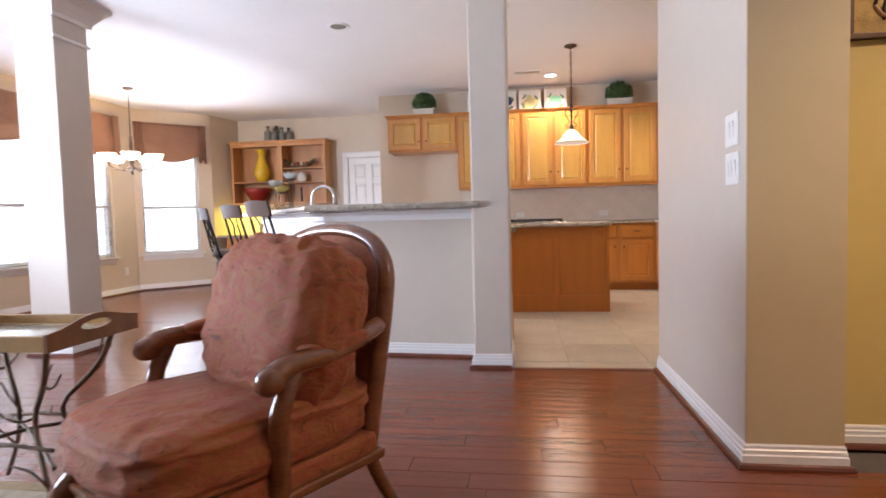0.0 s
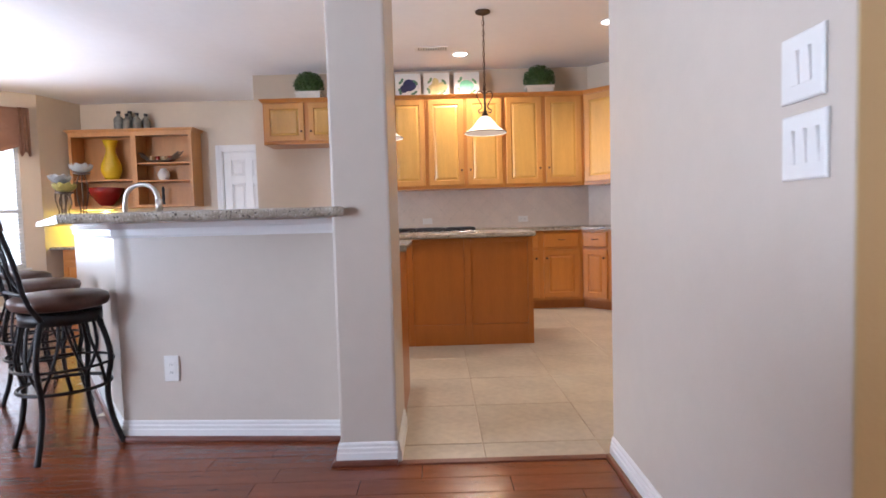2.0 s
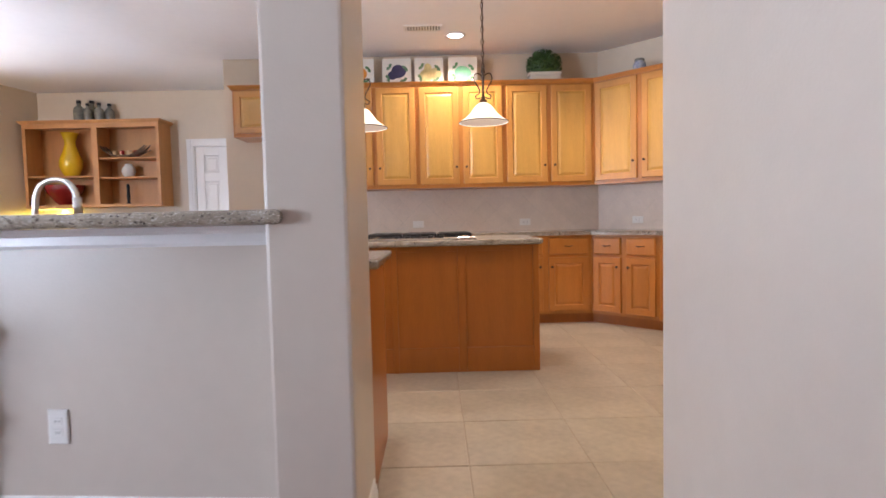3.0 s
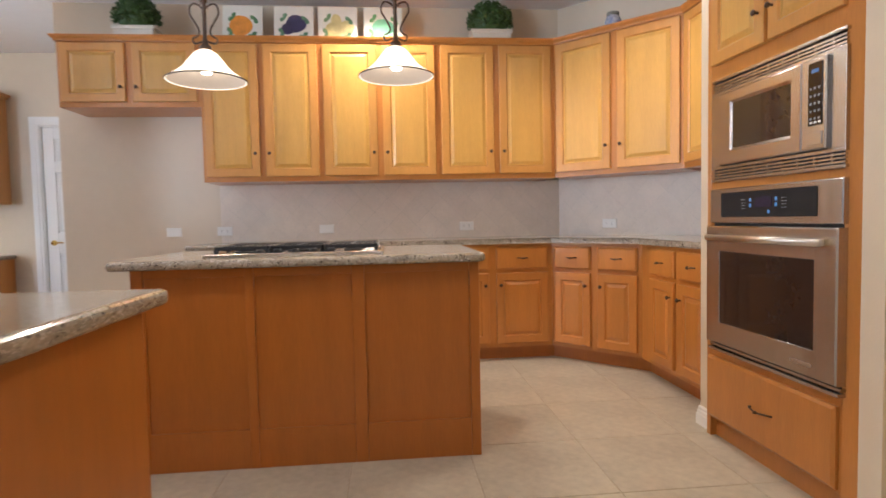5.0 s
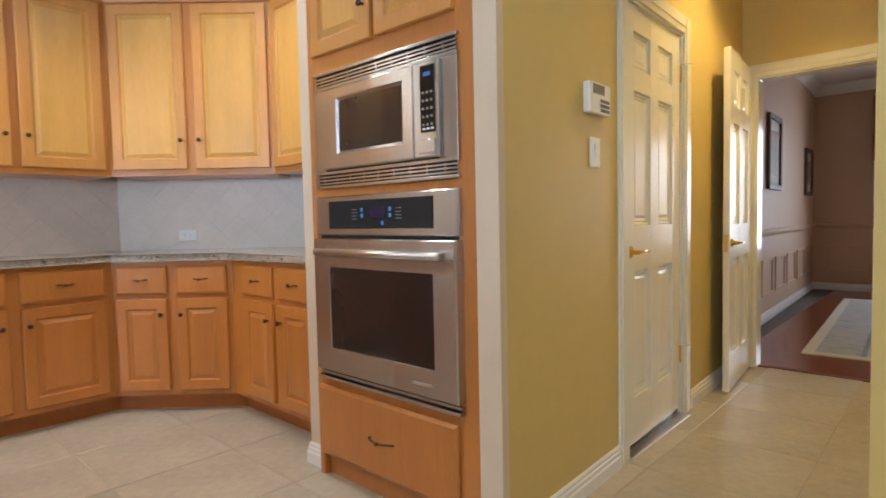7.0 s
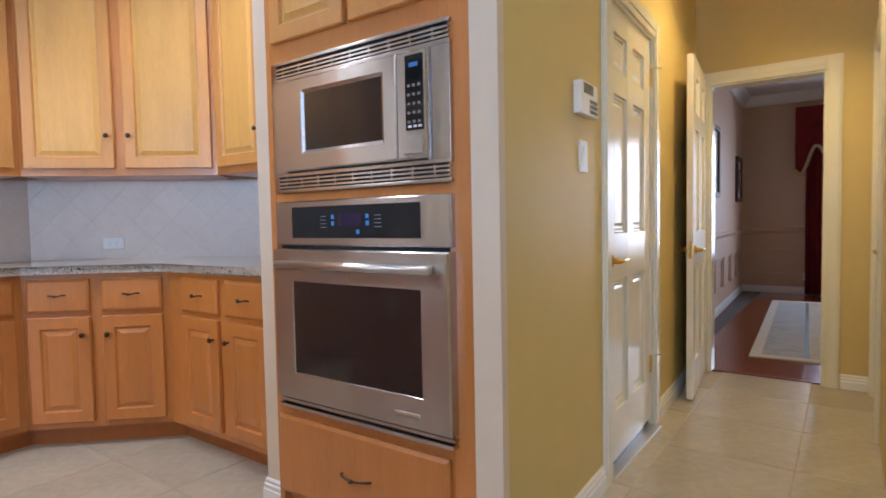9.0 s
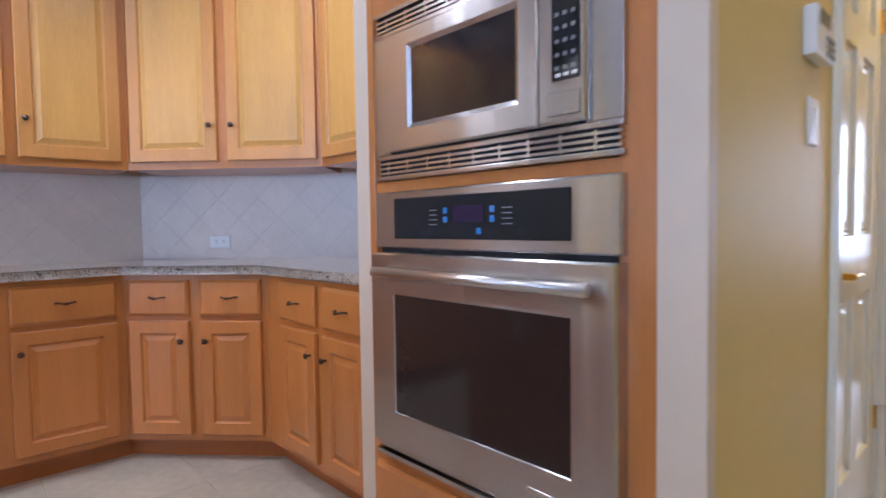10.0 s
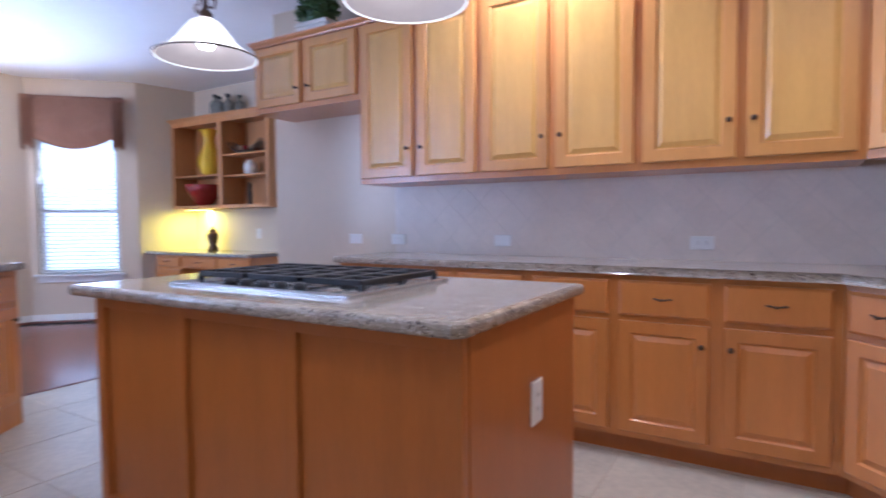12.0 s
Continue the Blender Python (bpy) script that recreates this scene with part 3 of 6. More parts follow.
# island with its own worktop and a gas cooktop
def island():
    t = thing("kitchen_island", pose(0, 0, 0), "orange oak kitchen island with three framed front panels", "kitchen island")
    x0, x1, y0, y1, top = -0.225, 1.247, 6.665, 7.43, 0.872
    part("body", box((x0 + 0.02, y0 + 0.025, 0), (x1 - 0.001, y1, top)), M_OAKD, t)
    frames = [(x0, -0.175), (0.238, 0.276), (0.69, 0.745), (1.205, x1)]
    for a, b in frames:
        part("stile", box((a, y0, 0), (b, y0 + 0.03, top), 0.003), M_OAKD, t)
    for a, b in zip(frames, frames[1:]):
        part("rail", box((a[1], y0 + 0.002, 0), (b[0], y0 + 0.03, 0.17), 0.003), M_OAKD, t)
        part("rail", box((a[1], y0 + 0.002, 0.835), (b[0], y0 + 0.03, top), 0.003), M_OAKD, t)
        part("panel", box((a[1], y0 + 0.014, 0.17), (b[0], y0 + 0.03, 0.835)), M_OAKD, t)
    part("side_panel", box((x1 - 0.001, y0 + 0.03, 0), (x1 + 0.002, y1, top)), M_OAKD, t)
    return t


island()
tagged(part("island_worktop", prism([(-0.295, 6.615), (1.245, 6.615), (1.273, 6.643), (1.273, 7.465), (-0.295, 7.465)], 0.874, 0.914, 0.015), M_GRANITE), "speckled beige granite island worktop with rounded edge", "worktop")


def cooktop():
    t = thing("gas_cooktop", pose(0.03, 6.78, 0.9145), "black and steel gas cooktop set in the island", "cooktop")
    w, d = 0.80, 0.54
    part("tray", loops(bmesh.new(), [(0, 0, w, d, 0), (0, 0, w, d, 0.008), (0.012, 0.012, w - 0.012, d - 0.012, 0.012), (0.03, 0.03, w - 0.03, d - 0.03, 0.004)]), M_STEEL, t).matrix_local = Matrix(((1, 0, 0, 0), (0, 0, 1, 0), (0, 1, 0, 0), (0, 0, 0, 1)))
    for x, y, r in ((0.15, 0.20, 0.045), (0.15, 0.40, 0.035), (0.40, 0.30, 0.06), (0.65, 0.20, 0.035), (0.65, 0.40, 0.045)):
        part("burner", closed_lathe([(r * 1.3, 0.004), (r * 1.3, 0.014), (r, 0.016), (r, 0.026), (r * 0.9, 0.03)], 20, (x, y, 0)), M_IRON, t, "round black burner cap")
    for gx in (0.035, 0.285, 0.535):
        bm = bmesh.new()
        gw = 0.23
        for a, b in (((gx, 0.10), (gx + gw, 0.10)), ((gx, 0.50), (gx + gw, 0.50)), ((gx, 0.10), (gx, 0.50)), ((gx + gw, 0.10), (gx + gw, 0.50)), ((gx, 0.30), (gx + gw, 0.30)), ((gx + gw / 2, 0.10), (gx + gw / 2, 0.50)), ((gx, 0.20), (gx + gw, 0.20)), ((gx, 0.40), (gx + gw, 0.40))):
            add_box(bm, (a[0] - 0.007, a[1] - 0.007, 0.022), (b[0] + 0.007, b[1] + 0.007, 0.042), 0.003, 1)
        for x in (gx, gx + gw):
            for y in (0.10, 0.30, 0.50):
                add_box(bm, (x - 0.009, y - 0.009, 0.006), (x + 0.009, y + 0.009, 0.028), 0.002, 1)
        part("grate", bm, M_IRON, t, "black cast iron grate")
    for i in range(5):
        part("burner_knob", closed_lathe([(0.02, 0.005), (0.019, 0.02), (0.016, 0.028)], 16, (0.24 + i * 0.08, 0.058, 0)), M_IRON, t, "round black burner knob", True)


cooktop()


# breakfast bar: slab, moulding, worktop and cabinets behind it
B1 = P0 + U * 2.32
tagged(part("breakfast_bar", prism([(0.105, 4.452), (0.105, 4.487), (0.046, 4.487), (0.046, 5.07), inner(0.22, 5.07), tuple(B1 + N * 0.22), tuple(B1 - N * 0.24), inner(-0.24, 4.452)][::-1], 1.057, 1.099, 0.015), M_GRANITE), "raised speckled granite breakfast bar top", "bar top")
structure("trim_bar", sweep([(*P1, 0.985), (*P0, 0.985), (0.05, 4.765, 0.985)][::1], [(0, 0), (0.008, 0), (0.012, 0.012), (0.012, 0.042), (0.022, 0.052), (0.03, 0.068), (0, 0.068)]), M_TRIM, "white moulding under the bar top", "moulding")
tagged(part("sink_worktop", prism([(0.03, 4.972), (0.33, 4.972), (0.33, 5.60), inner(0.77, 5.60), tuple(P1 + N * 0.77), tuple(P1 + N * 0.122), inner(0.122, 4.972)], 0.872, 0.912, 0.014), M_GRANITE), "speckled granite worktop beside the sink", "worktop")


def peninsula():
    t = thing("sink_cabinet", pose(0, 0, 0), "honey oak sink cabinets behind the breakfast bar", "cabinet")
    part("body", prism([(0.05, 4.975), (0.285, 4.975), (0.285, 5.56), inner(0.72, 5.56), tuple(P1 + N * 0.72), tuple(P1 + N * 0.125), inner(0.125, 4.975)], 0.0, 0.87), M_OAK, t)
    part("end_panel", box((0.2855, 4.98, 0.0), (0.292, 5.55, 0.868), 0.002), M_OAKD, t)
    ang = math.degrees(math.atan2(-U.y, -U.x))
    q = P1 + N * 0.7205
    for i in range(3):
        o = q - U * (0.05 + i * 0.45)
        d = panel_door(t, 0, 0.14, 0.40, 0.665)
        d.matrix_local = pose(o.x, o.y, 0, 0, 0, ang + 180) @ pose(-0.40, 0, 0)
        knob(d, 0.37, 0.6)
        d = part("drawer", slab_front(0, 0.70, 0.40, 0.845), M_OAK, t)
        d.matrix_local = pose(o.x, o.y, 0, 0, 0, ang + 180) @ pose(-0.40, 0, 0)
        pull(d, 0.2, 0.775)


peninsula()


# oven tower
def tower():
    t = thing("oven_cabinet", pose(2.37, 6.763, 0, 0, 0, -90), "tall honey oak cabinet around the built-in ovens", "cabinet")
    w = 0.884
    part("body", box((0, 0.14, 0.0), (w, 0.60, 2.36)), M_OAK, t)
    for n_, lo, hi in (("stile", (0, 0, 0.0), (0.03, 0.14, 2.36)), ("stile", (w - 0.075, 0, 0.0), (w, 0.14, 2.36)), ("top_frame", (0.03, 0.001, 1.666), (w - 0.075, 0.14, 2.36)), ("drawer_frame", (0.03, 0.001, 0.09), (w - 0.075, 0.14, 0.43)), ("rail", (0.03, 0.004, 1.174), (w - 0.075, 0.14, 1.204)), ("toe_kick", (0.03, 0.03, 0.0), (w - 0.075, 0.14, 0.09))):
        part(n_, box(lo, hi, 0.0015, 1), M_OAK, t)
    for x0, x1, k in ((0.05, 0.415, 0.385), (0.44, 0.81, 0.47)):
        d = panel_door(t, x0, 1.735, x1, 2.325, wood=M_OAKLIT_PANEL)
        knob(d, k, 1.86)
    d = part("drawer", slab_front(0.03, 0.105, 0.80, 0.395), M_OAK, t)
    pull(d, 0.425, 0.25, w=0.13)
    part("crown", sweep([(-0.001, -0.001, 2.36), (w, -0.001, 2.36)], CROWN), M_OAK, t)


tower()


def bars(t, name, items, mat, label=""):
    for lo, hi in items:
        part(name, box(lo, hi, 0.001, 1), mat, t, label)


def oven():
    t = thing("wall_oven", pose(2.37, 6.706, 0, 0, 0, -90), "stainless steel built-in wall oven with dark glass", "oven")
    w = 0.77
    part("body", box((0, 0.0, 0.432), (w - 0.02, 0.13, 1.172)), M_IRON, t)
    p = part("control_panel", loops(bmesh.new(), [(0, 1.018, w, 1.172, 0.0), (0, 1.018, w, 1.172, -0.018), (0.004, 1.022, w - 0.004, 1.168, -0.022)]), M_STEEL, t)
    part("display_glass", box((0.09, -0.0245, 1.045), (0.66, -0.02, 1.152), 0.001, 1), M_BLACK, p, "black glass control display")
    part("display", box((0.325, -0.0255, 1.085), (0.425, -0.024, 1.125)), M_LCD, p, "dim violet clock display")
    bars(p, "touch_key", [((x, -0.0258, z), (x + 0.014, -0.024, z + 0.014)) for x, z in ((0.288, 1.108), (0.288, 1.086), (0.444, 1.108), (0.444, 1.086), (0.402, 1.058))], M_BLUELED, "blue lit touch key")
    bars(p, "key_legend", [((x, -0.0252, 1.08 + i * 0.012), (x + 0.03, -0.024, 1.082 + i * 0.012)) for x in (0.235, 0.48) for i in range(4)], M_KEY)
    d = part("oven_door", loops(bmesh.new(), [(0, 0.472, w, 1.006, 0.0), (0, 0.472, w, 1.006, -0.034), (0.005, 0.477, w - 0.005, 1.001, -0.04), (0.10, 0.57, w - 0.10, 0.895, -0.04), (0.103, 0.573, w - 0.103, 0.892, -0.035)], False), M_STEEL, t)
    part("glass", box((0.10, -0.036, 0.57), (w - 0.10, -0.02, 0.895)), M_DARKGL, d, "dark brown oven glass")
    h = part("handle", tube([(0.05, -0.068, 0.955), (w - 0.045, -0.068, 0.955)], 0.0135, 14, smooth=0), M_CHROME, d, "round satin steel handle", True)
    bars(d, "bracket", [((x, -0.07, 0.944), (x + 0.018, -0.038, 0.966)) for x in (0.06, w - 0.075)], M_CHROME)
    bars(d, "badge", [((0.56, -0.0415, 0.51), (0.66, -0.0395, 0.522))], M_CHROME, "small plain maker's badge")
    part("vent_trim", boxes(((0, -0.03, 0.434), (w, 0.0, 0.446)), ((0, -0.02, 0.452), (w, 0.0, 0.463))), M_STEEL, t, "slotted steel vent strip")


oven()


def microwave():
    t = thing("microwave_oven", pose(2.37, 6.706, 0, 0, 0, -90), "stainless steel built-in microwave with vented trim", "microwave")
    w, z0, z1 = 0.77, 1.205, 1.664
    part("trim_frame", boxes(((0, -0.016, z0), (w, 0.0, z0 + 0.012)), ((0, -0.016, z0 + 0.055), (w, 0.0, z0 + 0.068)), ((0, -0.016, z1 - 0.012), (w, 0.0, z1)), ((0, -0.016, z1 - 0.072), (w, 0.0, z1 - 0.058)), ((0, -0.016, z0 + 0.068), (0.072, 0.0, z1 - 0.072)), ((w - 0.08, -0.016, z0 + 0.068), (w, 0.0, z1 - 0.072)), bevel=0.002), M_STEEL, t)
    part("body", box((0.001, 0.0, z0 + 0.001), (w - 0.02, 0.13, z1 - 0.001)), M_IRON, t)
    for zz in (z0 + 0.0165, z1 - 0.0535):
        for i in range(3):
            part("louvre", box((0.004, -0.013, zz + i * 0.013), (w - 0.004, -0.003, zz + 0.0065 + i * 0.013)), M_STEEL, t)
        for i in range(9):
            part("louvre_bridge", box((0.05 + i * 0.082, -0.0125, zz - 0.002), (0.057 + i * 0.082, -0.004, zz + 0.036)), M_STEEL, t)
    a, b, c, e = 0.075, 1.277, 0.585, 1.59
    d = part("oven_door", loops(bmesh.new(), [(a, b, c, e, 0.0), (a, b, c, e, -0.026), (a + 0.005, b + 0.005, c - 0.004, e - 0.005, -0.031), (0.162, 1.332, 0.535, 1.548, -0.031), (0.176, 1.346, 0.521, 1.534, -0.024)], False), M_STEEL, t)
    part("glass", box((0.166, -0.025, 1.336), (0.531, -0.012, 1.544)), M_DARKGL, d, "dark microwave window")
    p = part("control_panel", loops(bmesh.new(), [(0.587, b, 0.70, e, 0.0), (0.587, b, 0.70, e, -0.026), (0.591, b + 0.005, 0.696, e - 0.005, -0.031)]), M_STEEL, t)
    part("keypad", box((0.622, -0.0335, 1.36), (0.688, -0.03, 1.576), 0.002, 1), M_BLACK, p, "black keypad")
    part("display", box((0.639, -0.0345, 1.541), (0.671, -0.033, 1.553)), M_BLUELED, p, "blue lit clock display")
    bars(p, "key", [((0.631 + i * 0.019, -0.0345, 1.38 + j * 0.026), (0.641 + i * 0.019, -0.033, 1.388 + j * 0.026)) for i in range(3) for j in range(5)], M_KEY, "grey printed key")
    bars(p, "key", [((0.632 + i * 0.019, -0.0345, 1.367), (0.645 + i * 0.019, -0.033, 1.374)) for i in range(3)], M_PLATE, "pale printed key")
    part("release_button", box((0.612, -0.0345, 1.292), (0.688, -0.03, 1.338), 0.002, 1), M_STEEL, p)
    part("gap_shadow_strip", box((0.70, -0.012, b), (0.704, -0.002, e)), M_IRON, t)


microwave()


# electrical plates
def plate(name, m, label, rockers=0, sockets=0, w=0.07, h=0.115, category="switch"):
    t = thing(name, m, label, category)
    part("cover_plate", loops(bmesh.new(), [(-w / 2, -h / 2, w / 2, h / 2, 0), (-w / 2, -h / 2, w / 2, h / 2, -0.004), (-w / 2 + 0.004, -h / 2 + 0.004, w / 2 - 0.004, h / 2 - 0.004, -0.007)]), M_PLATE, t)
    for i in range(rockers):
        x = (i - (rockers - 1) / 2) * 0.036
        bm = bmesh.new()
        vs = [bm.verts.new(p) for p in ((x - 0.013, -0.006, -0.033), (x + 0.013, -0.006, -0.033), (x + 0.013, -0.006, 0.033), (x - 0.013, -0.006, 0.033), (x - 0.013, -0.0085, -0.033), (x + 0.013, -0.0085, -0.033), (x + 0.013, -0.014, 0.033), (x - 0.013, -0.014, 0.033))]
        for f in ((4, 5, 6, 7), (0, 1, 5, 4), (1, 2, 6, 5), (2, 3, 7, 6), (3, 0, 4, 7)):
            bm.faces.new([vs[k] for k in f])
        part("rocker", bm, M_PLATE, t)
    for i in range(sockets):
        z = (i - (sockets - 1) / 2) * 0.04
        s = part("socket", box((-0.017, -0.0085, z - 0.014), (0.017, -0.006, z + 0.014), 0.002, 1), M_PLATE, t)
        for x in (-0.007, 0.005):
            part("slot", box((x, -0.0092, z - 0.004), (x + 0.002, -0.008, z + 0.006)), M_SLOT, s, "dark socket slot")
    return t


for x in (-0.82, -0.432, 0.36, 1.492):
    plate("outlet", pose(x, 8.8 if x > -0.7 else 8.809, 1.004, 0, 90, 0), "white sideways wall outlet above the worktop", 0, 2 if x not in (-0.82, 0.36) else 0, category="outlet")
plate("outlet", pose(2.583, 8.487, 1.004, 0, 90, -45.6), "white sideways outlet on the angled backsplash", 0, 2, category="outlet")
plate("outlet", pose(-0.812, 4.829, 0.35, 0, 0, -4.34), "white outlet low on the bar half wall", 0, 2, 0.075, 0.125, category="outlet")
plate("outlet", pose(1.2505, 7.085, 0.615, 0, 0, 90), "white outlet on the island side panel", 0, 2, 0.075, 0.125, category="outlet")
plate("light_switch", pose(1.211, 3.235, 1.312, 0, 0, -90), "white double rocker switch on the wall pier", 2, 0, 0.13, 0.13)
plate("light_switch", pose(1.211, 3.229, 1.158, 0, 0, -90), "white triple rocker switch on the wall pier", 3, 0, 0.135, 0.128)
plate("light_switch", HALL @ pose(0.642, -0.001, 1.318), "white single rocker switch in the hallway", 1, 0, 0.08, 0.115)


# pendants over the island
def pendant(x, y, drop, label):
    """drop: how far this one hangs above or below the usual height."""
    t = thing("pendant_lamp", pose(x, y, drop), label, "pendant lamp", "island pendants")
    part("canopy", closed_lathe([(0.065, CEIL - drop - 0.002), (0.062, CEIL - drop - 0.015), (0.03, CEIL - drop - 0.028), (0.01, CEIL - drop - 0.036)], 24), M_BRONZE, t, "", True)
    part("cord", tube([(0.004, 0, 2.12), (0.004, 0, CEIL - drop - 0.03)], 0.003, 6, smooth=0), M_BRONZE, t)
    for i in range(14):
        z = 2.13 + i * 0.043
        bm = tube([(0.010 * math.cos(a), 0, 0.026 * math.sin(a)) for a in [k * math.pi / 4 for k in range(9)]], 0.0028, 6, smooth=1)
        part("chain_link", bm, M_BRONZE, t).matrix_local = pose(0, 0, z, 0, 0, 90 * (i % 2))
    part("stem", closed_lathe([(0.012, 1.86), (0.024, 1.87), (0.028, 1.885), (0.014, 1.90), (0.009, 1.93), (0.009, 2.08), (0.016, 2.09), (0.012, 2.11), (0.004, 2.13)], 16), M_BRONZE, t, "", True)
    for s in (1, -1):
        part("scroll", tube([(s * 0.012, 0, 1.91), (s * 0.05, 0, 1.895), (s * 0.058, 0, 1.925), (s * 0.035, 0, 1.93), (s * 0.02, 0, 1.955), (s * 0.045, 0, 2.0), (s * 0.07, 0, 2.04), (s * 0.055, 0, 2.085), (s * 0.02, 0, 2.075), (s * 0.012, 0, 2.06)], 0.0045, 8, smooth=2), M_BRONZE, t, "curled iron scroll", True)
    sh = part("shade", lathe([(0.028, 1.868), (0.05, 1.855), (0.075, 1.825), (0.105, 1.785), (0.14, 1.755), (0.172, 1.738), (0.178, 1.732), (0.176, 1.728), (0.172, 1.731)], 40), M_SHADE, t, "frosted glass bell shade", True)
    part("lining", lathe([(0.172, 1.731), (0.138, 1.748), (0.10, 1.778), (0.07, 1.82), (0.046, 1.848), (0.026, 1.86)], 40), M_LINING, sh, "greyish inside of the shade", True)
    part("rim", tube([(0.178 * math.cos(a), 0.178 * math.sin(a), 1.731) for a in [k * math.pi / 18 for k in range(37)]], 0.0035, 6, smooth=0), M_BRONZE, t)
    part("bulb", closed_lathe([(0.012, 1.85), (0.018, 1.83), (0.032, 1.80), (0.033, 1.782), (0.02, 1.762)], 20), M_BULB, t, "glowing light bulb", True)


pendant(0.034, 6.95, -0.005, "lit bronze pendant with a frosted bell shade over the island")
pendant(0.912, 6.95, 0.018, "lit bronze pendant with a frosted bell shade over the island")


def can(x, y, lit=True):
    t = thing("recessed_light", pose(x, y, CEIL), "round recessed ceiling light, real or added, " + ("lit" if lit else "not lit"), "ceiling light", "recessed lights")
    part("trim_ring", lathe([(0.10, -0.001), (0.098, -0.006), (0.078, -0.008), (0.07, -0.002), (0.07, -0.0005), (0.10, -0.0005)], 32), M_TRIM, t, "", True)
    part("lens", closed_lathe([(0.069, -0.0015), (0.069, -0.004)], 28), M_CANLIT if lit else M_GREY, t, "glowing lens" if lit else "grey unlit lens")


# fixtures at x 1.9, 4.3, 2.6 and 0.2 are unseen, added with their lamps
can(0.768, 8.17), can(2.08, 7.28), can(1.9, 5.2), can(4.3, 5.3), can(2.6, 1.9), can(0.2, 5.7), can(-1.245, 5.88, False)
vent = thing("ceiling_vent", pose(0.47, 7.95, CEIL), "white slotted ceiling air vent", "vent")
part("frame", boxes(((-0.17, -0.08, -0.008), (0.17, -0.06, 0)), ((-0.17, 0.06, -0.008), (0.17, 0.08, 0)), ((-0.17, -0.06, -0.008), (-0.15, 0.06, 0)), ((0.15, -0.06, -0.008), (0.17, 0.06, 0))), M_TRIM, vent)
part("backing", box((-0.15, -0.06, -0.002), (0.15, 0.06, -0.0005)), M_GREY, vent, "dark duct behind the slats")
for i in range(12):
    part("slat", box((-0.148 + i * 0.025, -0.06, -0.009), (-0.135 + i * 0.025, 0.06, -0.002)), M_TRIM, vent)


# on top of the wall cabinets
def boxwood(x, y, z, w, label, seed):
    t = thing("boxwood_plant", pose(x, y, z), label, "potted plant", "boxwood plants")
    part("planter", boxes(((-w * 0.42, -0.07, 0), (w * 0.42, 0.07, 0.085)), ((-w * 0.45, -0.08, 0.07), (w * 0.45, 0.08, 0.095)), bevel=0.004), M_WHITEW, t, "whitewashed wooden planter box")
    rng = random.Random(seed)
    bm = bmesh.new()
    for i in range(900):
        a, b = rng.uniform(0, 2 * math.pi), math.acos(rng.uniform(-0.35, 1))
        r = rng.uniform(0.82, 1.04)
        c = Vector((w * 0.5 * r * math.sin(b) * math.cos(a), 0.12 * r * math.sin(b) * math.sin(a), 0.165 + 0.155 * r * math.cos(b)))
        d = Vector((rng.uniform(-1, 1), rng.uniform(-1, 1), rng.uniform(-0.4, 1))).normalized() * rng.uniform(0.014, 0.022)
        e = d.cross(Vector((rng.uniform(-1, 1), rng.uniform(-1, 1), rng.uniform(-1, 1)))).normalized() * 0.008
        bm.faces.new([bm.verts.new(p) for p in (c - d, c + e, c + d, c - e)])
    core = bmesh.ops.create_icosphere(bm, subdivisions=2, radius=1)["verts"]
    bmesh.ops.transform(bm, matrix=Matrix.Translation((0, 0, 0.175)) @ Matrix.Diagonal((w * 0.42, 0.1, 0.125, 1)), verts=core)
    part("foliage", bm, M_LEAF, t, "dense clipped green leaves")["kind"] = "stuff"


CT = UZ1 + 0.04
structure("trim_cabinet_top", prism([(-1.415, 8.80), (-1.415, UF), tuple(UB1), tuple(UB2), (2.79, 6.89), (3.16, 6.89), (3.16, 7.89), (2.27, 8.80)], UZ1 + 0.001, CT - 0.001), M_OAK, "oak cabinet tops", "cabinet top")
boxwood(-0.925, 8.56, CT, 0.325, "clipped boxwood in a white planter on the cabinets", 3)
boxwood(1.67, 8.56, CT, 0.352, "clipped boxwood in a white planter on the cabinets", 8)
jar = thing("ceramic_jar", pose(2.50, 8.20, CT), "small blue and white ceramic jar on the cabinets", "jar")
part("body", closed_lathe([(0.035, 0), (0.055, 0.02), (0.06, 0.06), (0.048, 0.09), (0.04, 0.1)], 24), M_BLUEC, jar, "", True)
part("rim", closed_lathe([(0.043, 0.1), (0.046, 0.11), (0.043, 0.122)], 24), M_GREY, jar)


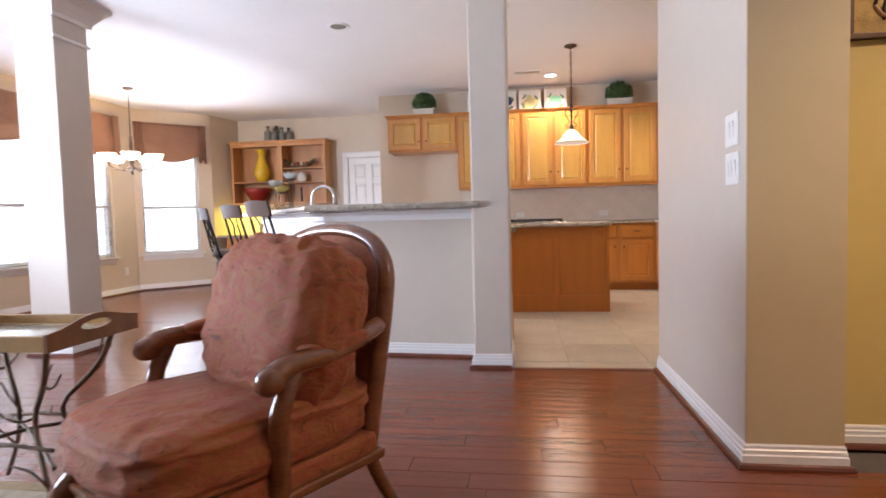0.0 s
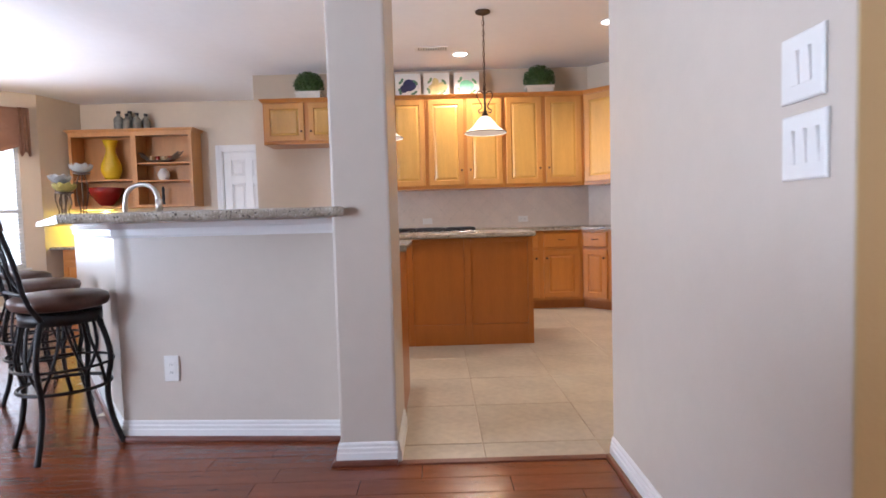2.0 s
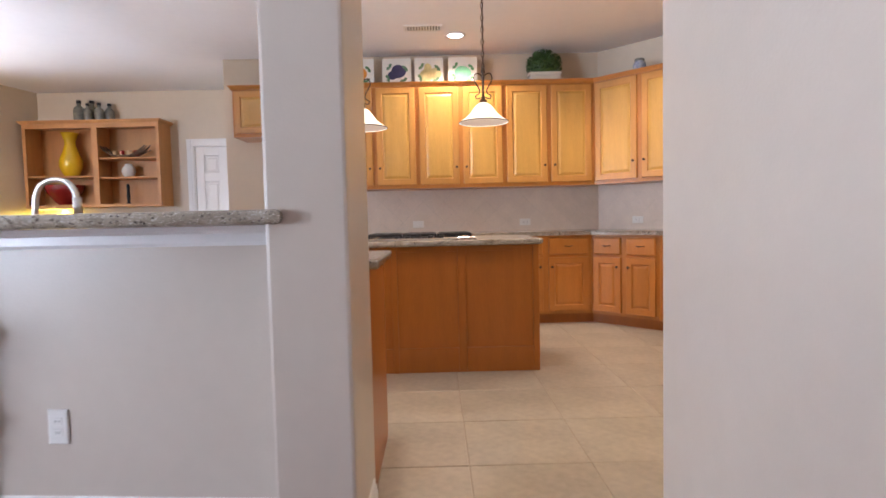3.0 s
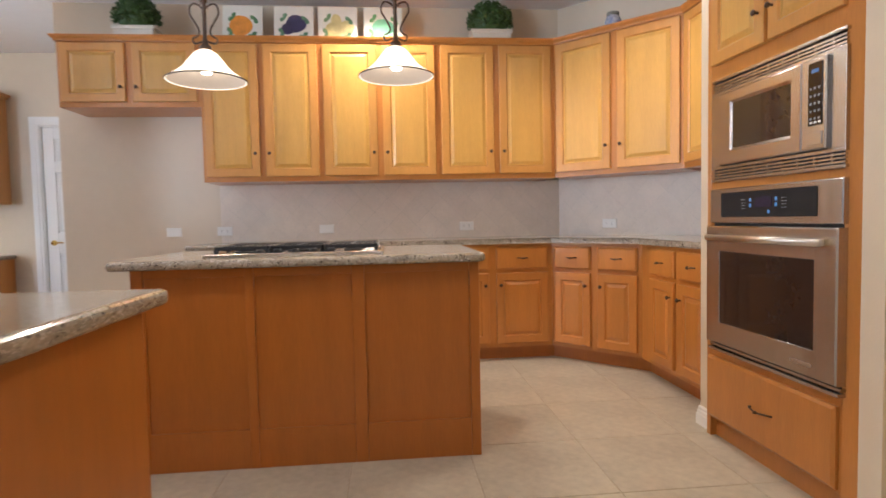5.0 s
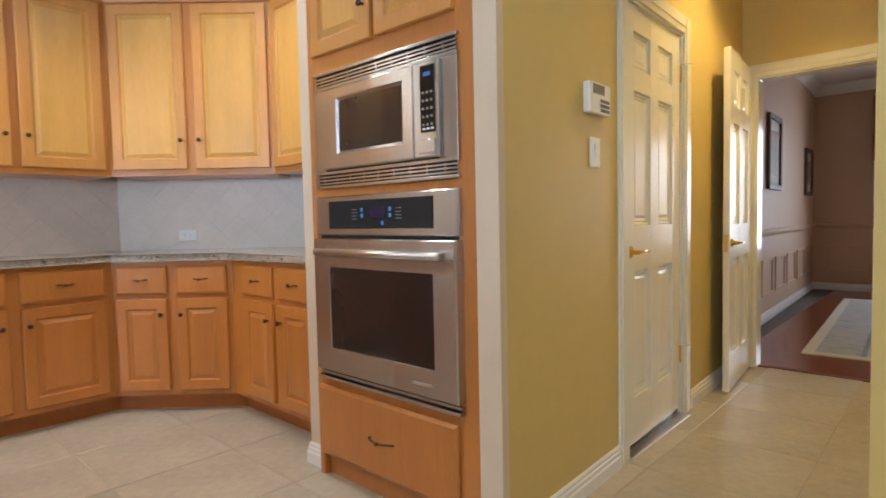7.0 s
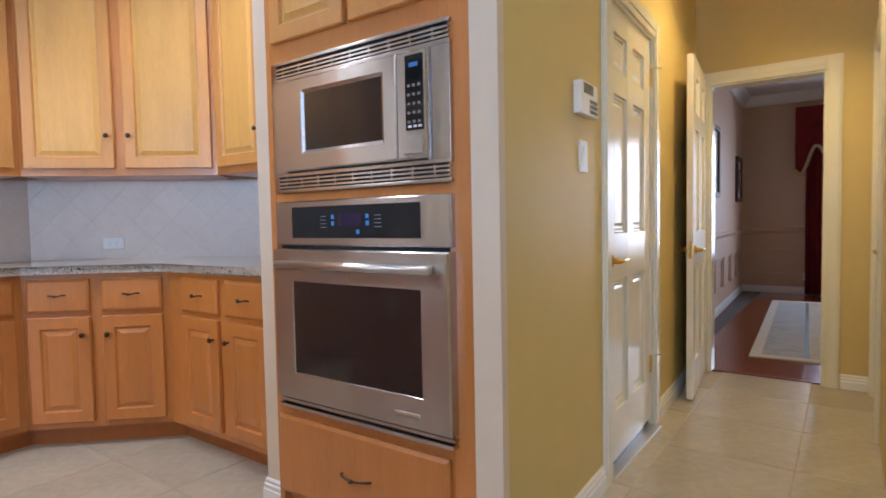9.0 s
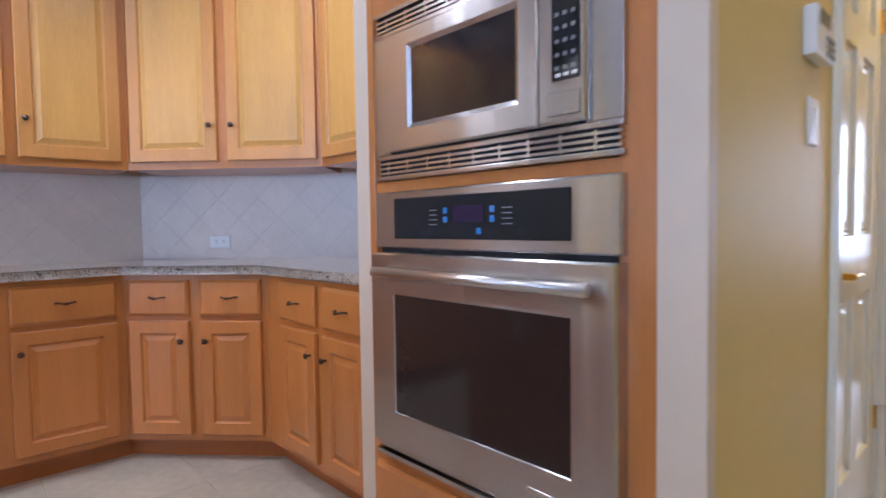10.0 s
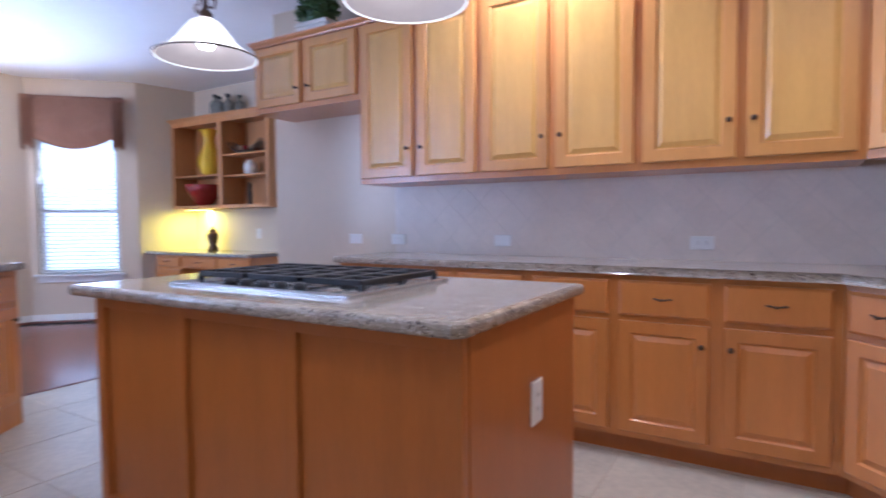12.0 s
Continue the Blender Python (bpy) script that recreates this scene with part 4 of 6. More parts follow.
def fruit_picture(x, label, fruit, leaf, shape):
    t = thing("fruit_picture", pose(x, 8.56, CT, -9), label, "picture", "fruit pictures")
    w, h = 0.29, 0.288
    part("canvas", box((-w / 2, 0, 0), (w / 2, 0.022, h), 0.002, 1), M_CANVAS, t)
    mf = material("painted " + fruit[0], fruit[1], 0.7, vary=0.25, scale=18)
    ml = material("painted leaf " + fruit[0], leaf, 0.7, vary=0.3, scale=18)
    for cx, cz, rx, rz in shape:
        bm = bmesh.new()
        bm.faces.new([bm.verts.new((cx + rx * math.cos(a), -0.001, cz + rz * math.sin(a) * (1 - 0.12 * math.cos(a)))) for a in [k * math.pi / 12 for k in range(24)]][::-1])
        part("painted_fruit", bm, mf, t, "flat painted " + fruit[0])
    for cx, cz, ang in ((-0.075, 0.20, 35), (0.085, 0.18, -40), (0.07, 0.06, 60), (-0.09, 0.08, -20)):
        bm = bmesh.new()
        r = Matrix.Rotation(radians(ang), 3, "Y")
        bm.faces.new([bm.verts.new(Vector((cx, -0.0016, cz)) + r @ Vector((0.018 * math.sin(a) * (1 if k % 12 else 0.2), 0, 0.04 * math.cos(a)))) for k, a in enumerate([k * math.pi / 8 for k in range(16)])])
        part("painted_leaf", bm, ml, t)


fruit_picture(-0.185, "square canvas painted with an orange, leaning on the wall", ("orange", (0.72, 0.28, 0.04)), (0.10, 0.22, 0.10), [(-0.01, 0.13, 0.085, 0.08)])
fruit_picture(0.188, "square canvas painted with dark plums, leaning on the wall", ("plum", (0.05, 0.045, 0.11)), (0.12, 0.24, 0.14), [(0.02, 0.15, 0.075, 0.07), (-0.04, 0.11, 0.05, 0.045)])
fruit_picture(0.512, "square canvas painted with pale pears, leaning on the wall", ("pear", (0.62, 0.54, 0.25)), (0.16, 0.28, 0.14), [(-0.02, 0.10, 0.075, 0.065), (-0.01, 0.17, 0.04, 0.06), (0.07, 0.12, 0.055, 0.06)])
fruit_picture(0.853, "square canvas painted with a green apple, leaning on the wall", ("apple", (0.22, 0.58, 0.36)), (0.14, 0.32, 0.14), [(0.0, 0.12, 0.085, 0.075)])

# ---- doors and casings ----
def leaf_parts(t, w, h, thick=0.036, mat=None):
    """A six-panel door leaf in the plane y = 0, hinged at x = 0: stiles, rails and raised fields on both faces."""
    mat = mat or M_DOOR
    s, cols, rows = 0.105, [], [(0.22, 0.80), (1.0, 1.60), (1.70, h - 0.11)]
    mid = w / 2
    for a, b in ((0, s), (mid - 0.05, mid + 0.05), (w - s, w)):
        part("stile", box((a, 0, 0.008), (b, thick, h), 0.002, 1), mat, t)
    for x0, x1 in ((s, mid - 0.05), (mid + 0.05, w - s)):
        z = 0.008
        for a, b in rows:
            part("rail", box((x0, 0.0005, z), (x1, thick - 0.0005, a)), mat, t)
            z = b
            bm = raised_panel(x0, a, x1, b, thick=0.006, frame_w=0.012, back=thick / 2)
            part("panel", bm, mat, t)
            bm = raised_panel(x0, a, x1, b, thick=0.006, frame_w=0.012, back=-thick / 2)
            bmesh.ops.rotate(bm, cent=((x0 + x1) / 2, 0, 0), matrix=Matrix.Rotation(math.pi, 3, "Z"), verts=bm.verts)
            part("panel", bm, mat, t)
        part("rail", box((x0, 0.0005, z), (x1, thick - 0.0005, h)), mat, t)


def lever(t, x, z, y, out, way):
    """A brass lever handle; out: -1 or 1 for the face it stands on, way: where the lever points along x."""
    bm = closed_lathe([(0.027, 0), (0.027, 0.006), (0.012, 0.014), (0.010, 0.045)], 20)
    h = part("lever_handle", bm, M_BRASS, t, "polished brass lever handle", True)
    h.matrix_local = pose(x, y, z, 90 if out < 0 else -90)
    g = part("lever", tube([(0, 0, 0.04), (way * 0.03, 0, 0.046), (way * 0.07, 0.004, 0.042), (way * 0.11, 0.0, 0.044)], 0.008, 10, smooth=2, taper=0.006), M_BRASS, h, "", True)


def hinge(t, x, z, y):
    part("hinge", tube([(x, y, z - 0.045), (x, y, z + 0.045)], 0.007, 8, smooth=0), M_BRASS, t, "brass hinge knuckle")


def casing(name, m, w, h, label, mat, width=0.085):
    """Moulded casing round an opening: x along the wall, face at y = 0, standing out to -y."""
    t = tagged(new(name), label, "door casing", kind="structure")
    t.matrix_world = m
    for n_, x0, x1 in (("jamb_casing", -width, 0), ("jamb_casing", w, w + width)):
        part(n_, boxes(((x0, -0.014, 0), (x1, 0, h + width)), ((x0 + 0.012, -0.02, 0), (x1 - 0.03 if x0 < 0 else x1 - 0.012, -0.013, h + width - 0.012)), bevel=0.003), mat, t)
    part("head_casing", boxes(((0, -0.014, h), (w, 0, h + width)), ((0, -0.02, h + 0.03), (w, -0.013, h + width - 0.012)), bevel=0.003), mat, t)
    part("jamb_lining", boxes(((0.0, 0.0, 0), (0.012, 0.12, h)), ((w - 0.012, 0.0, 0), (w, 0.12, h)), ((0.012, 0.0, h - 0.012), (w - 0.012, 0.12, h))), mat, t)
    return t


casing("trim_hall_door", HALL @ pose(0.95, 0, 0), 0.74, 2.01, "cream casing round the hallway door", M_DOOR, 0.09)
d = thing("hall_door", HALL @ pose(0.964, 0.012, 0.026), "closed cream six-panel door with a brass lever", "door")
leaf_parts(d, 0.712, 1.971)
# black strip stands in for the dark gap below the leaf
part("door_gap_shade", box((0.004, 0.006, -0.017), (0.708, 0.03, 0.008), 0.003, 1), M_BLACK, d, "black strip for the shaded gap under the door")
lever(d, 0.055, 0.885, 0, -1, 1)
for z in (0.30, 1.78):
    hinge(d, 0.714, z, -0.004)
    part("hinge_stop", tube([(0.714, -0.006, z + 0.045), (0.718, -0.03, z + 0.05), (0.74, -0.055, z + 0.048)], 0.004, 6), M_CHROME, d, "small steel hinge-pin stop")
tagged(part("door_threshold", box((3.335, 5.80, 0.0), (4.045, 5.87, 0.008), 0.002, 1), M_CHROME), "worn metal threshold under the hallway door", "threshold")
casing("trim_dining_door", pose(5.3, 5.80, 0, 0, 0, -90), 0.66, 1.985, "cream casing round the dining room doorway", M_DOOR, 0.085)
d = thing("dining_door", pose(5.235, 5.85, 0.008, 0, 0, 185.2), "open cream six-panel door with brass levers", "door")
leaf_parts(d, 0.70, 2.02)
lever(d, 0.645, 0.89, 0.036, 1, -1), lever(d, 0.645, 0.89, 0, -1, -1)
part("latch_plate", box((0.6995, 0.008, 0.84), (0.7012, 0.028, 0.94)), M_BRASS, d, "brass latch plate")
casing("trim_closet_door", pose(5.2, 4.89, 0, 0, 0, 180), 0.75, 2.03, "cream casing round the closet door", M_DOOR)
d = thing("closet_door", pose(5.186, 4.87, 0.01, 0, 0, 180), "closed cream six-panel closet door with brass lever", "door")
leaf_parts(d, 0.722, 2.0)
lever(d, 0.665, 0.89, 0, -1, -1)
casing("trim_pantry_door", pose(-2.53, 10.12, 0), 0.73, 2.06, "white casing round the pantry door", M_TRIM)
d = thing("pantry_door", pose(-2.516, 10.14, 0.008), "closed white six-panel pantry door with brass lever", "door")
leaf_parts(d, 0.702, 2.038, mat=M_TRIM)
lever(d, 0.06, 0.9, 0, -1, 1)
hinge(d, 0.705, 1.85, -0.004)
# alarm keypad beside the hall door
k = thing("alarm_keypad", HALL @ pose(0.637, -0.001, 1.518), "white plastic alarm keypad on the hallway wall", "keypad")
part("case", box((-0.088, -0.032, -0.058), (0.088, 0, 0.058), 0.008), M_PLATE, k)
part("screen", box((-0.065, -0.0335, 0.015), (0.03, -0.031, 0.05)), M_GREY, k, "grey display strip")
for i in range(4):
    for j in range(3):
        part("key", box((-0.005 + i * 0.02, -0.035, -0.05 + j * 0.018), (0.01 + i * 0.02, -0.031, -0.038 + j * 0.018)), M_GREY, k)

# ---- windows, blinds and valances ----
M_SLAT = material("white blind slat", (0.85, 0.85, 0.83), 0.45, vary=0.02)


def window(name, m, w, z0=WZ0, z1=WZ1, blinds=True):
    t = tagged(new(name), "white double-hung window with half-open blinds" if blinds else "white double-hung window", "window", kind="structure")
    t.matrix_world = m
    part("window_frame", boxes(((0, 0.05, z0), (0.045, 0.12, z1)), ((w - 0.045, 0.05, z0), (w, 0.12, z1)), ((0.045, 0.05, z0), (w - 0.045, 0.12, z0 + 0.05)), ((0.045, 0.05, z1 - 0.05), (w - 0.045, 0.12, z1))), M_TRIM, t)
    zm = z0 + 0.72
    part("meeting_rail", box((0.045, 0.06, zm - 0.02), (w - 0.045, 0.11, zm + 0.02)), M_TRIM, t)
    part("window_sill", box((-0.05, -0.05, z0 - 0.022), (w + 0.05, 0.05, z0 + 0.004), 0.006), M_TRIM, t)
    part("apron", box((-0.02, -0.014, z0 - 0.09), (w + 0.02, 0, z0 - 0.022), 0.003), M_TRIM, t)
    for a, b in ((z0 + 0.05, zm - 0.02), (zm + 0.02, z1 - 0.05)):
        p = part("pane", box((0.045, 0.083, a), (w - 0.045, 0.087, b)), M_PANE, t, "clear glass pane")
        p.visible_shadow = False
    if blinds:
        part("head_rail", box((0.012, 0.0, z1 - 0.05), (w - 0.012, 0.045, z1)), M_SLAT, t)
        n_ = int((z1 - z0 - 0.08) / 0.045)
        me = None
        for i in range(n_):
            z = z0 + 0.03 + i * 0.045
            if me is None:
                first = part("slat", box((0.012, -0.024, -0.0012), (w - 0.012, 0.024, 0.0012)), M_SLAT, t)
                me, s = first.data, first
            else:
                s = new("slat", me)
                s.parent = t
            s.matrix_local = pose(0, 0.022, z, 10)
    return t


def valance(m, w, label):
    """A gathered taffeta valance: a hanging swag between two pleated tails."""
    t = thing("valance", m, label, "valance", "bay window valances")
    part("board", box((-0.03, -0.10, 2.53), (w + 0.03, 0.0, 2.552)), M_VAL, t)
    bm = bmesh.new()
    nx, nz = 60, 14
    grid = []
    for i in range(nx + 1):
        u = i / nx
        low = 2.155 - 0.19 * math.sin(math.pi * u) ** 0.8
        col = []
        for j in range(nz + 1):
            v = j / nz
            z = 2.552 + (low - 2.552) * v
            y = -0.105 - 0.012 * math.sin(u * 9) * v - 0.03 * v * math.sin(math.pi * u) + 0.010 * math.sin(14 * v + 5 * abs(u - 0.5)) * v
            col.append(bm.verts.new((-0.03 + u * (w + 0.06), y, z)))
        grid.append(col)
    for i in range(nx):
        for j in range(nz):
            bm.faces.new((grid[i][j], grid[i][j + 1], grid[i + 1][j + 1], grid[i + 1][j]))
    bmesh.ops.solidify(bm, geom=bm.faces[:], thickness=0.006)
    part("swag", bm, M_VAL, t, "gathered hanging swag", True)
    for x in (-0.045, w - 0.075):
        bm = bmesh.new()
        grid = []
        for i in range(33):
            u = i / 32
            grid.append([bm.verts.new((x + u * 0.12, -0.128 - 0.016 * math.sin(u * 6.28 * 3.5) * (0.5 + v), 2.556 - (0.575 + 0.03 * math.sin(u * 9)) * v)) for v in [k / 8 for k in range(9)]])
        for a, b in zip(grid, grid[1:]):
            for j in range(8):
                bm.faces.new((a[j], a[j + 1], b[j + 1], b[j]))
        bmesh.ops.solidify(bm, geom=bm.faces[:], thickness=0.005)
        part("tail", bm, M_VAL, t, "pleated side tail", True)


for i, (a, b) in enumerate(WEST):
    window("window_%d" % (i + 1), pose(-5.42, a, 0, 0, 0, 90), b - a, blinds=i > 0)
    if i == 0:
        continue
    valance(pose(-5.42, a, 0, 0, 0, 90), b - a, "copper taffeta swag valance over a bay window")
window("window_4", BAY @ pose(0.085, 0, 0), 0.835)
valance(BAY @ pose(0.05, 0, 0), 0.935, "copper taffeta swag valance over the slanted bay window")
window("window_5", pose(10.2, 5.25, 0, 0, 0, -90), 1.3, 0.5, 2.3)
for n_, lo, hi in (("backdrop_west", (-8.0, -4.0, -1), (-7.95, 13.0, 6)), ("backdrop_north", (-8.0, 13.0, -1), (-4.9, 13.05, 6)), ("backdrop_east", (13, 1, -1), (13.05, 9, 6))):
    structure(n_, box(lo, hi), M_GLOW, "bright overcast daylight outside the windows", "backdrop")

# ---- breakfast nook ----
def hutch():
    t = thing("wall_hutch", pose(-4.455, 9.80, 0), "open oak wall hutch with shelves, half full", "shelf")
    w, d, z0, z1 = 1.65, 0.315, 1.295, 2.308
    part("back_panel", box((0.02, d - 0.012, z0), (w - 0.02, d, z1)), M_OAKP, t)
    for x in (0, 0.86, w - 0.02):
        part("upright", box((x, 0.004, z0), (x + 0.02, d - 0.012, z1), 0.002, 1), M_OAKP, t)
    for x0, x1 in ((0.02, 0.86), (0.88, w - 0.02)):
        part("bottom_board", box((x0, 0.004, z0), (x1, d - 0.012, z0 + 0.025)), M_OAKP, t)
        part("top_board", box((x0, 0.004, z1 - 0.022), (x1, d - 0.012, z1)), M_OAKP, t)
    for x0, x1, z in ((0.02, 0.86, 1.685), (0.88, w - 0.02, 1.662), (0.88, w - 0.02, 1.90)):
        part("shelf", box((x0, 0.02, z - 0.02), (x1, d - 0.012, z), 0.003, 1), M_OAKP, t)
    for x0, x1 in ((0, 0.04), (0.835, 0.905), (w - 0.04, w)):
        part("face_stile", box((x0, -0.016, z0), (x1, 0.004, z1), 0.002, 1), M_OAKP, t)
    for a, b in ((0.04, 0.835), (0.905, w - 0.04)):
        part("face_rail", box((a, -0.015, z1 - 0.05), (b, 0.004, z1)), M_OAKP, t)
        part("face_rail", box((a, -0.015, z0), (b, 0.004, z0 + 0.035)), M_OAKP, t)
    part("crown", sweep([(0, d, z1), (0, -0.016, z1), (w, -0.016, z1), (w, d, z1)], [(0, 0), (0.01, 0), (0.014, 0.012), (0.034, 0.03), (0.036, 0.042), (0, 0.042)]), M_OAKP, t)
    part("top_cover", box((0, -0.016, z1 + 0.001), (w, d, z1 + 0.04)), M_OAKP, t)


hutch()
HX, HY = -4.58, 9.96


def turned(name, x, y, z, profile, mat, label, category):
    t = thing(name, pose(x, y, z), label, category)
    part("body", closed_lathe(profile, 28), mat, t, "", True)
    return t


turned("vase", HX + 0.59, HY, 1.686, [(0.07, 0), (0.10, 0.045), (0.13, 0.125), (0.128, 0.20), (0.09, 0.30), (0.062, 0.38), (0.06, 0.44), (0.085, 0.51), (0.10, 0.54), (0.09, 0.543), (0.055, 0.45)], M_YELLOW, "tall yellow glazed ceramic vase on the hutch", "vase")
turned("bowl", HX + 0.50, HY - 0.01, 1.321, [(0.07, 0), (0.075, 0.02), (0.11, 0.05), (0.19, 0.16), (0.225, 0.255), (0.218, 0.258), (0.18, 0.17), (0.10, 0.06)], M_REDC, "deep red glazed ceramic bowl on the hutch", "bowl")
turned("ginger_jar", HX + 1.30, HY, 1.663, [(0.045, 0), (0.07, 0.03), (0.08, 0.07), (0.07, 0.12), (0.045, 0.145), (0.045, 0.16), (0.02, 0.17)], M_PORC, "small round white porcelain jar on the hutch", "jar")
f = thing("figurine", pose(HX + 1.28, HY, 1.321), "small dark slender standing ornament on the hutch", "ornament")
part("body", closed_lathe([(0.035, 0), (0.03, 0.015), (0.014, 0.04), (0.022, 0.11), (0.016, 0.18), (0.02, 0.22), (0.012, 0.26)], 14), M_IRON, f, "", True)
b = thing("twig_centrepiece", pose(HX + 1.27, HY, 1.901), "dark twig basket centrepiece with candles on the hutch", "centrepiece")
rng = random.Random(5)
for i in range(12):
    y = -0.07 + 0.14 * (i % 4) / 3
    part("twig", tube([(-0.28, y, 0.12 + rng.uniform(-0.02, 0.05)), (-0.15, y * 1.2, 0.03 + rng.uniform(-0.01, 0.02)), (0, y + rng.uniform(-0.02, 0.02), 0.012 + 0.01 * (i // 4)), (0.15, y * 1.2, 0.03 + rng.uniform(-0.01, 0.02)), (0.28, y, 0.12 + rng.uniform(-0.02, 0.05))], 0.006, 6, smooth=1), M_TWIG, b)
for i in range(4):
    part("candle", closed_lathe([(0.028, 0.03), (0.03, 0.09), (0.026, 0.095)], 14, (-0.13 + i * 0.087, 0, 0)), M_REDC if i % 2 else M_FRINGE, b, "short pillar candle")
for i, (x, y, s) in enumerate(((0.725, 0, 1.15), (0.84, 0.08, 1.2), (0.86, -0.045, 0.95), (0.985, -0.02, 1.0), (1.06, 0.07, 1.02))):
    q = thing("bottle", pose(HX + x, HY + y, 2.351), "aged grey glass bottle with dark stopper on the hutch", "bottle", "bottles on the hutch")
    part("body", closed_lathe([(0.05 * s, 0), (0.055 * s, 0.01), (0.055 * s, 0.13 * s), (0.045 * s, 0.16 * s), (0.02 * s, 0.18 * s), (0.019 * s, 0.205 * s)], 20), M_GREY, q, "", True)
    part("stopper", closed_lathe([(0.022 * s, 0.205 * s), (0.024 * s, 0.21 * s), (0.024 * s, 0.235 * s)], 14), M_IRON, q, "dark stopper")
# desk under the hutch
t = thing("desk_cabinet", pose(-4.455, 9.52, 0) @ Matrix.Diagonal((0.91, 1, 1, 1)), "honey oak desk cabinets under the hutch", "cabinet")
part("body", boxes(((0, 0.02, 0.08), (0.55, 0.59, 0.76)), ((1.25, 0.02, 0.08), (1.80, 0.59, 0.76)), ((0.55, 0.02, 0.62), (1.25, 0.59, 0.76)), ((0, 0.07, 0), (0.55, 0.5, 0.08)), ((1.25, 0.07, 0), (1.80, 0.5, 0.08))), M_OAK, t)
for x0, x1 in ((0.02, 0.53), (0.58, 1.22), (1.27, 1.78)):
    d = part("drawer", slab_front(x0, 0.63, x1, 0.745), M_OAK, t)
    d.matrix_local = pose(0, 0.02, 0)
    pull(d, (x0 + x1) / 2, 0.69)
for x0, x1 in ((0.02, 0.53), (1.27, 1.78)):
    d = panel_door(t, x0, 0.12, x1, 0.60)
    d.matrix_local = pose(0, 0.02, 0)
    knob(d, x1 - 0.03, 0.54)
tagged(part("desk_worktop", prism([(-4.60, 9.50), (-2.80, 9.50), (-2.80, 10.115), (-4.468, 10.115)], 0.762, 0.80, 0.012), M_GRANITE), "speckled granite desk worktop under the hutch", "worktop")
t = thing("under_shelf_light", pose(-4.2, 9.94, 1.294), "slim lit strip lamp under the hutch", "lamp")
part("housing", box((-0.2, -0.04, -0.012), (0.2, 0.04, 0), 0.003), M_TRIM, t)
part("diffuser", box((-0.19, -0.03, -0.016), (0.19, 0.03, -0.012)), material("lit yellow strip", (1, 0.9, 0.3), 0.5, emit=(1.0, 0.86, 0.12), power=9), t, "glowing yellow diffuser")
t = thing("coffee_grinder", pose(-3.97, 9.96, 0.80), "small dark bronze urn on the desk worktop", "urn")
part("body", closed_lathe([(0.06, 0), (0.065, 0.02), (0.04, 0.06), (0.065, 0.14), (0.07, 0.19), (0.045, 0.22)], 20), M_BRONZE, t, "", True)
part("lid", closed_lathe([(0.05, 0.22), (0.045, 0.24), (0.012, 0.255), (0.016, 0.275), (0.008, 0.28)], 16), M_BRONZE, t)
plate("outlet", pose(-5.419, 8.40, 0.33, 0, 0, 90), "white outlet low on the bay wall", 0, 2, category="outlet")
plate("outlet", pose(-3.35, 10.119, 1.0), "white outlet above the desk worktop", 0, 2, category="outlet")


def chandelier():
    t = thing("chandelier", pose(-4.58, 7.50, 0), "lit bronze chandelier with frosted glass bowls", "chandelier")
    part("canopy", closed_lathe([(0.065, CEIL - 0.002), (0.06, CEIL - 0.02), (0.012, CEIL - 0.035)], 20), M_BRONZE, t)
    part("chain", tube([(0, 0, 2.15), (0, 0, CEIL - 0.03)], 0.006, 6, smooth=0), M_BRONZE, t)
    part("stem", closed_lathe([(0.012, 1.70), (0.03, 1.73), (0.02, 1.77), (0.035, 1.84), (0.015, 1.92), (0.02, 2.02), (0.012, 2.15)], 16), M_BRONZE, t, "", True)
    for i in range(5):
        a = 2 * math.pi * i / 5 + 0.3
        c, s = math.cos(a), math.sin(a)
        part("arm", tube([(0.02 * c, 0.02 * s, 1.76), (0.13 * c, 0.13 * s, 1.70), (0.24 * c, 0.24 * s, 1.74), (0.28 * c, 0.28 * s, 1.82)], 0.008, 8, smooth=2), M_BRONZE, t, "", True)
        sh = part("shade", lathe([(0.02, 1.815), (0.05, 1.825), (0.085, 1.86), (0.11, 1.91), (0.105, 1.91), (0.08, 1.866), (0.048, 1.832), (0.02, 1.822)], 24, None, (0.28 * c, 0.28 * s, 0)), M_BOWL, t, "frosted glass bowl shade", True)
        part("bulb", closed_lathe([(0.012, 1.825), (0.024, 1.85), (0.024, 1.87), (0.012, 1.89)], 12, (0.28 * c, 0.28 * s, 0)), M_BULB, sh, "glowing light bulb", True)
    part("finial", closed_lathe([(0.008, 1.65), (0.02, 1.67), (0.01, 1.70)], 12), M_BRONZE, t, "", True)


chandelier()


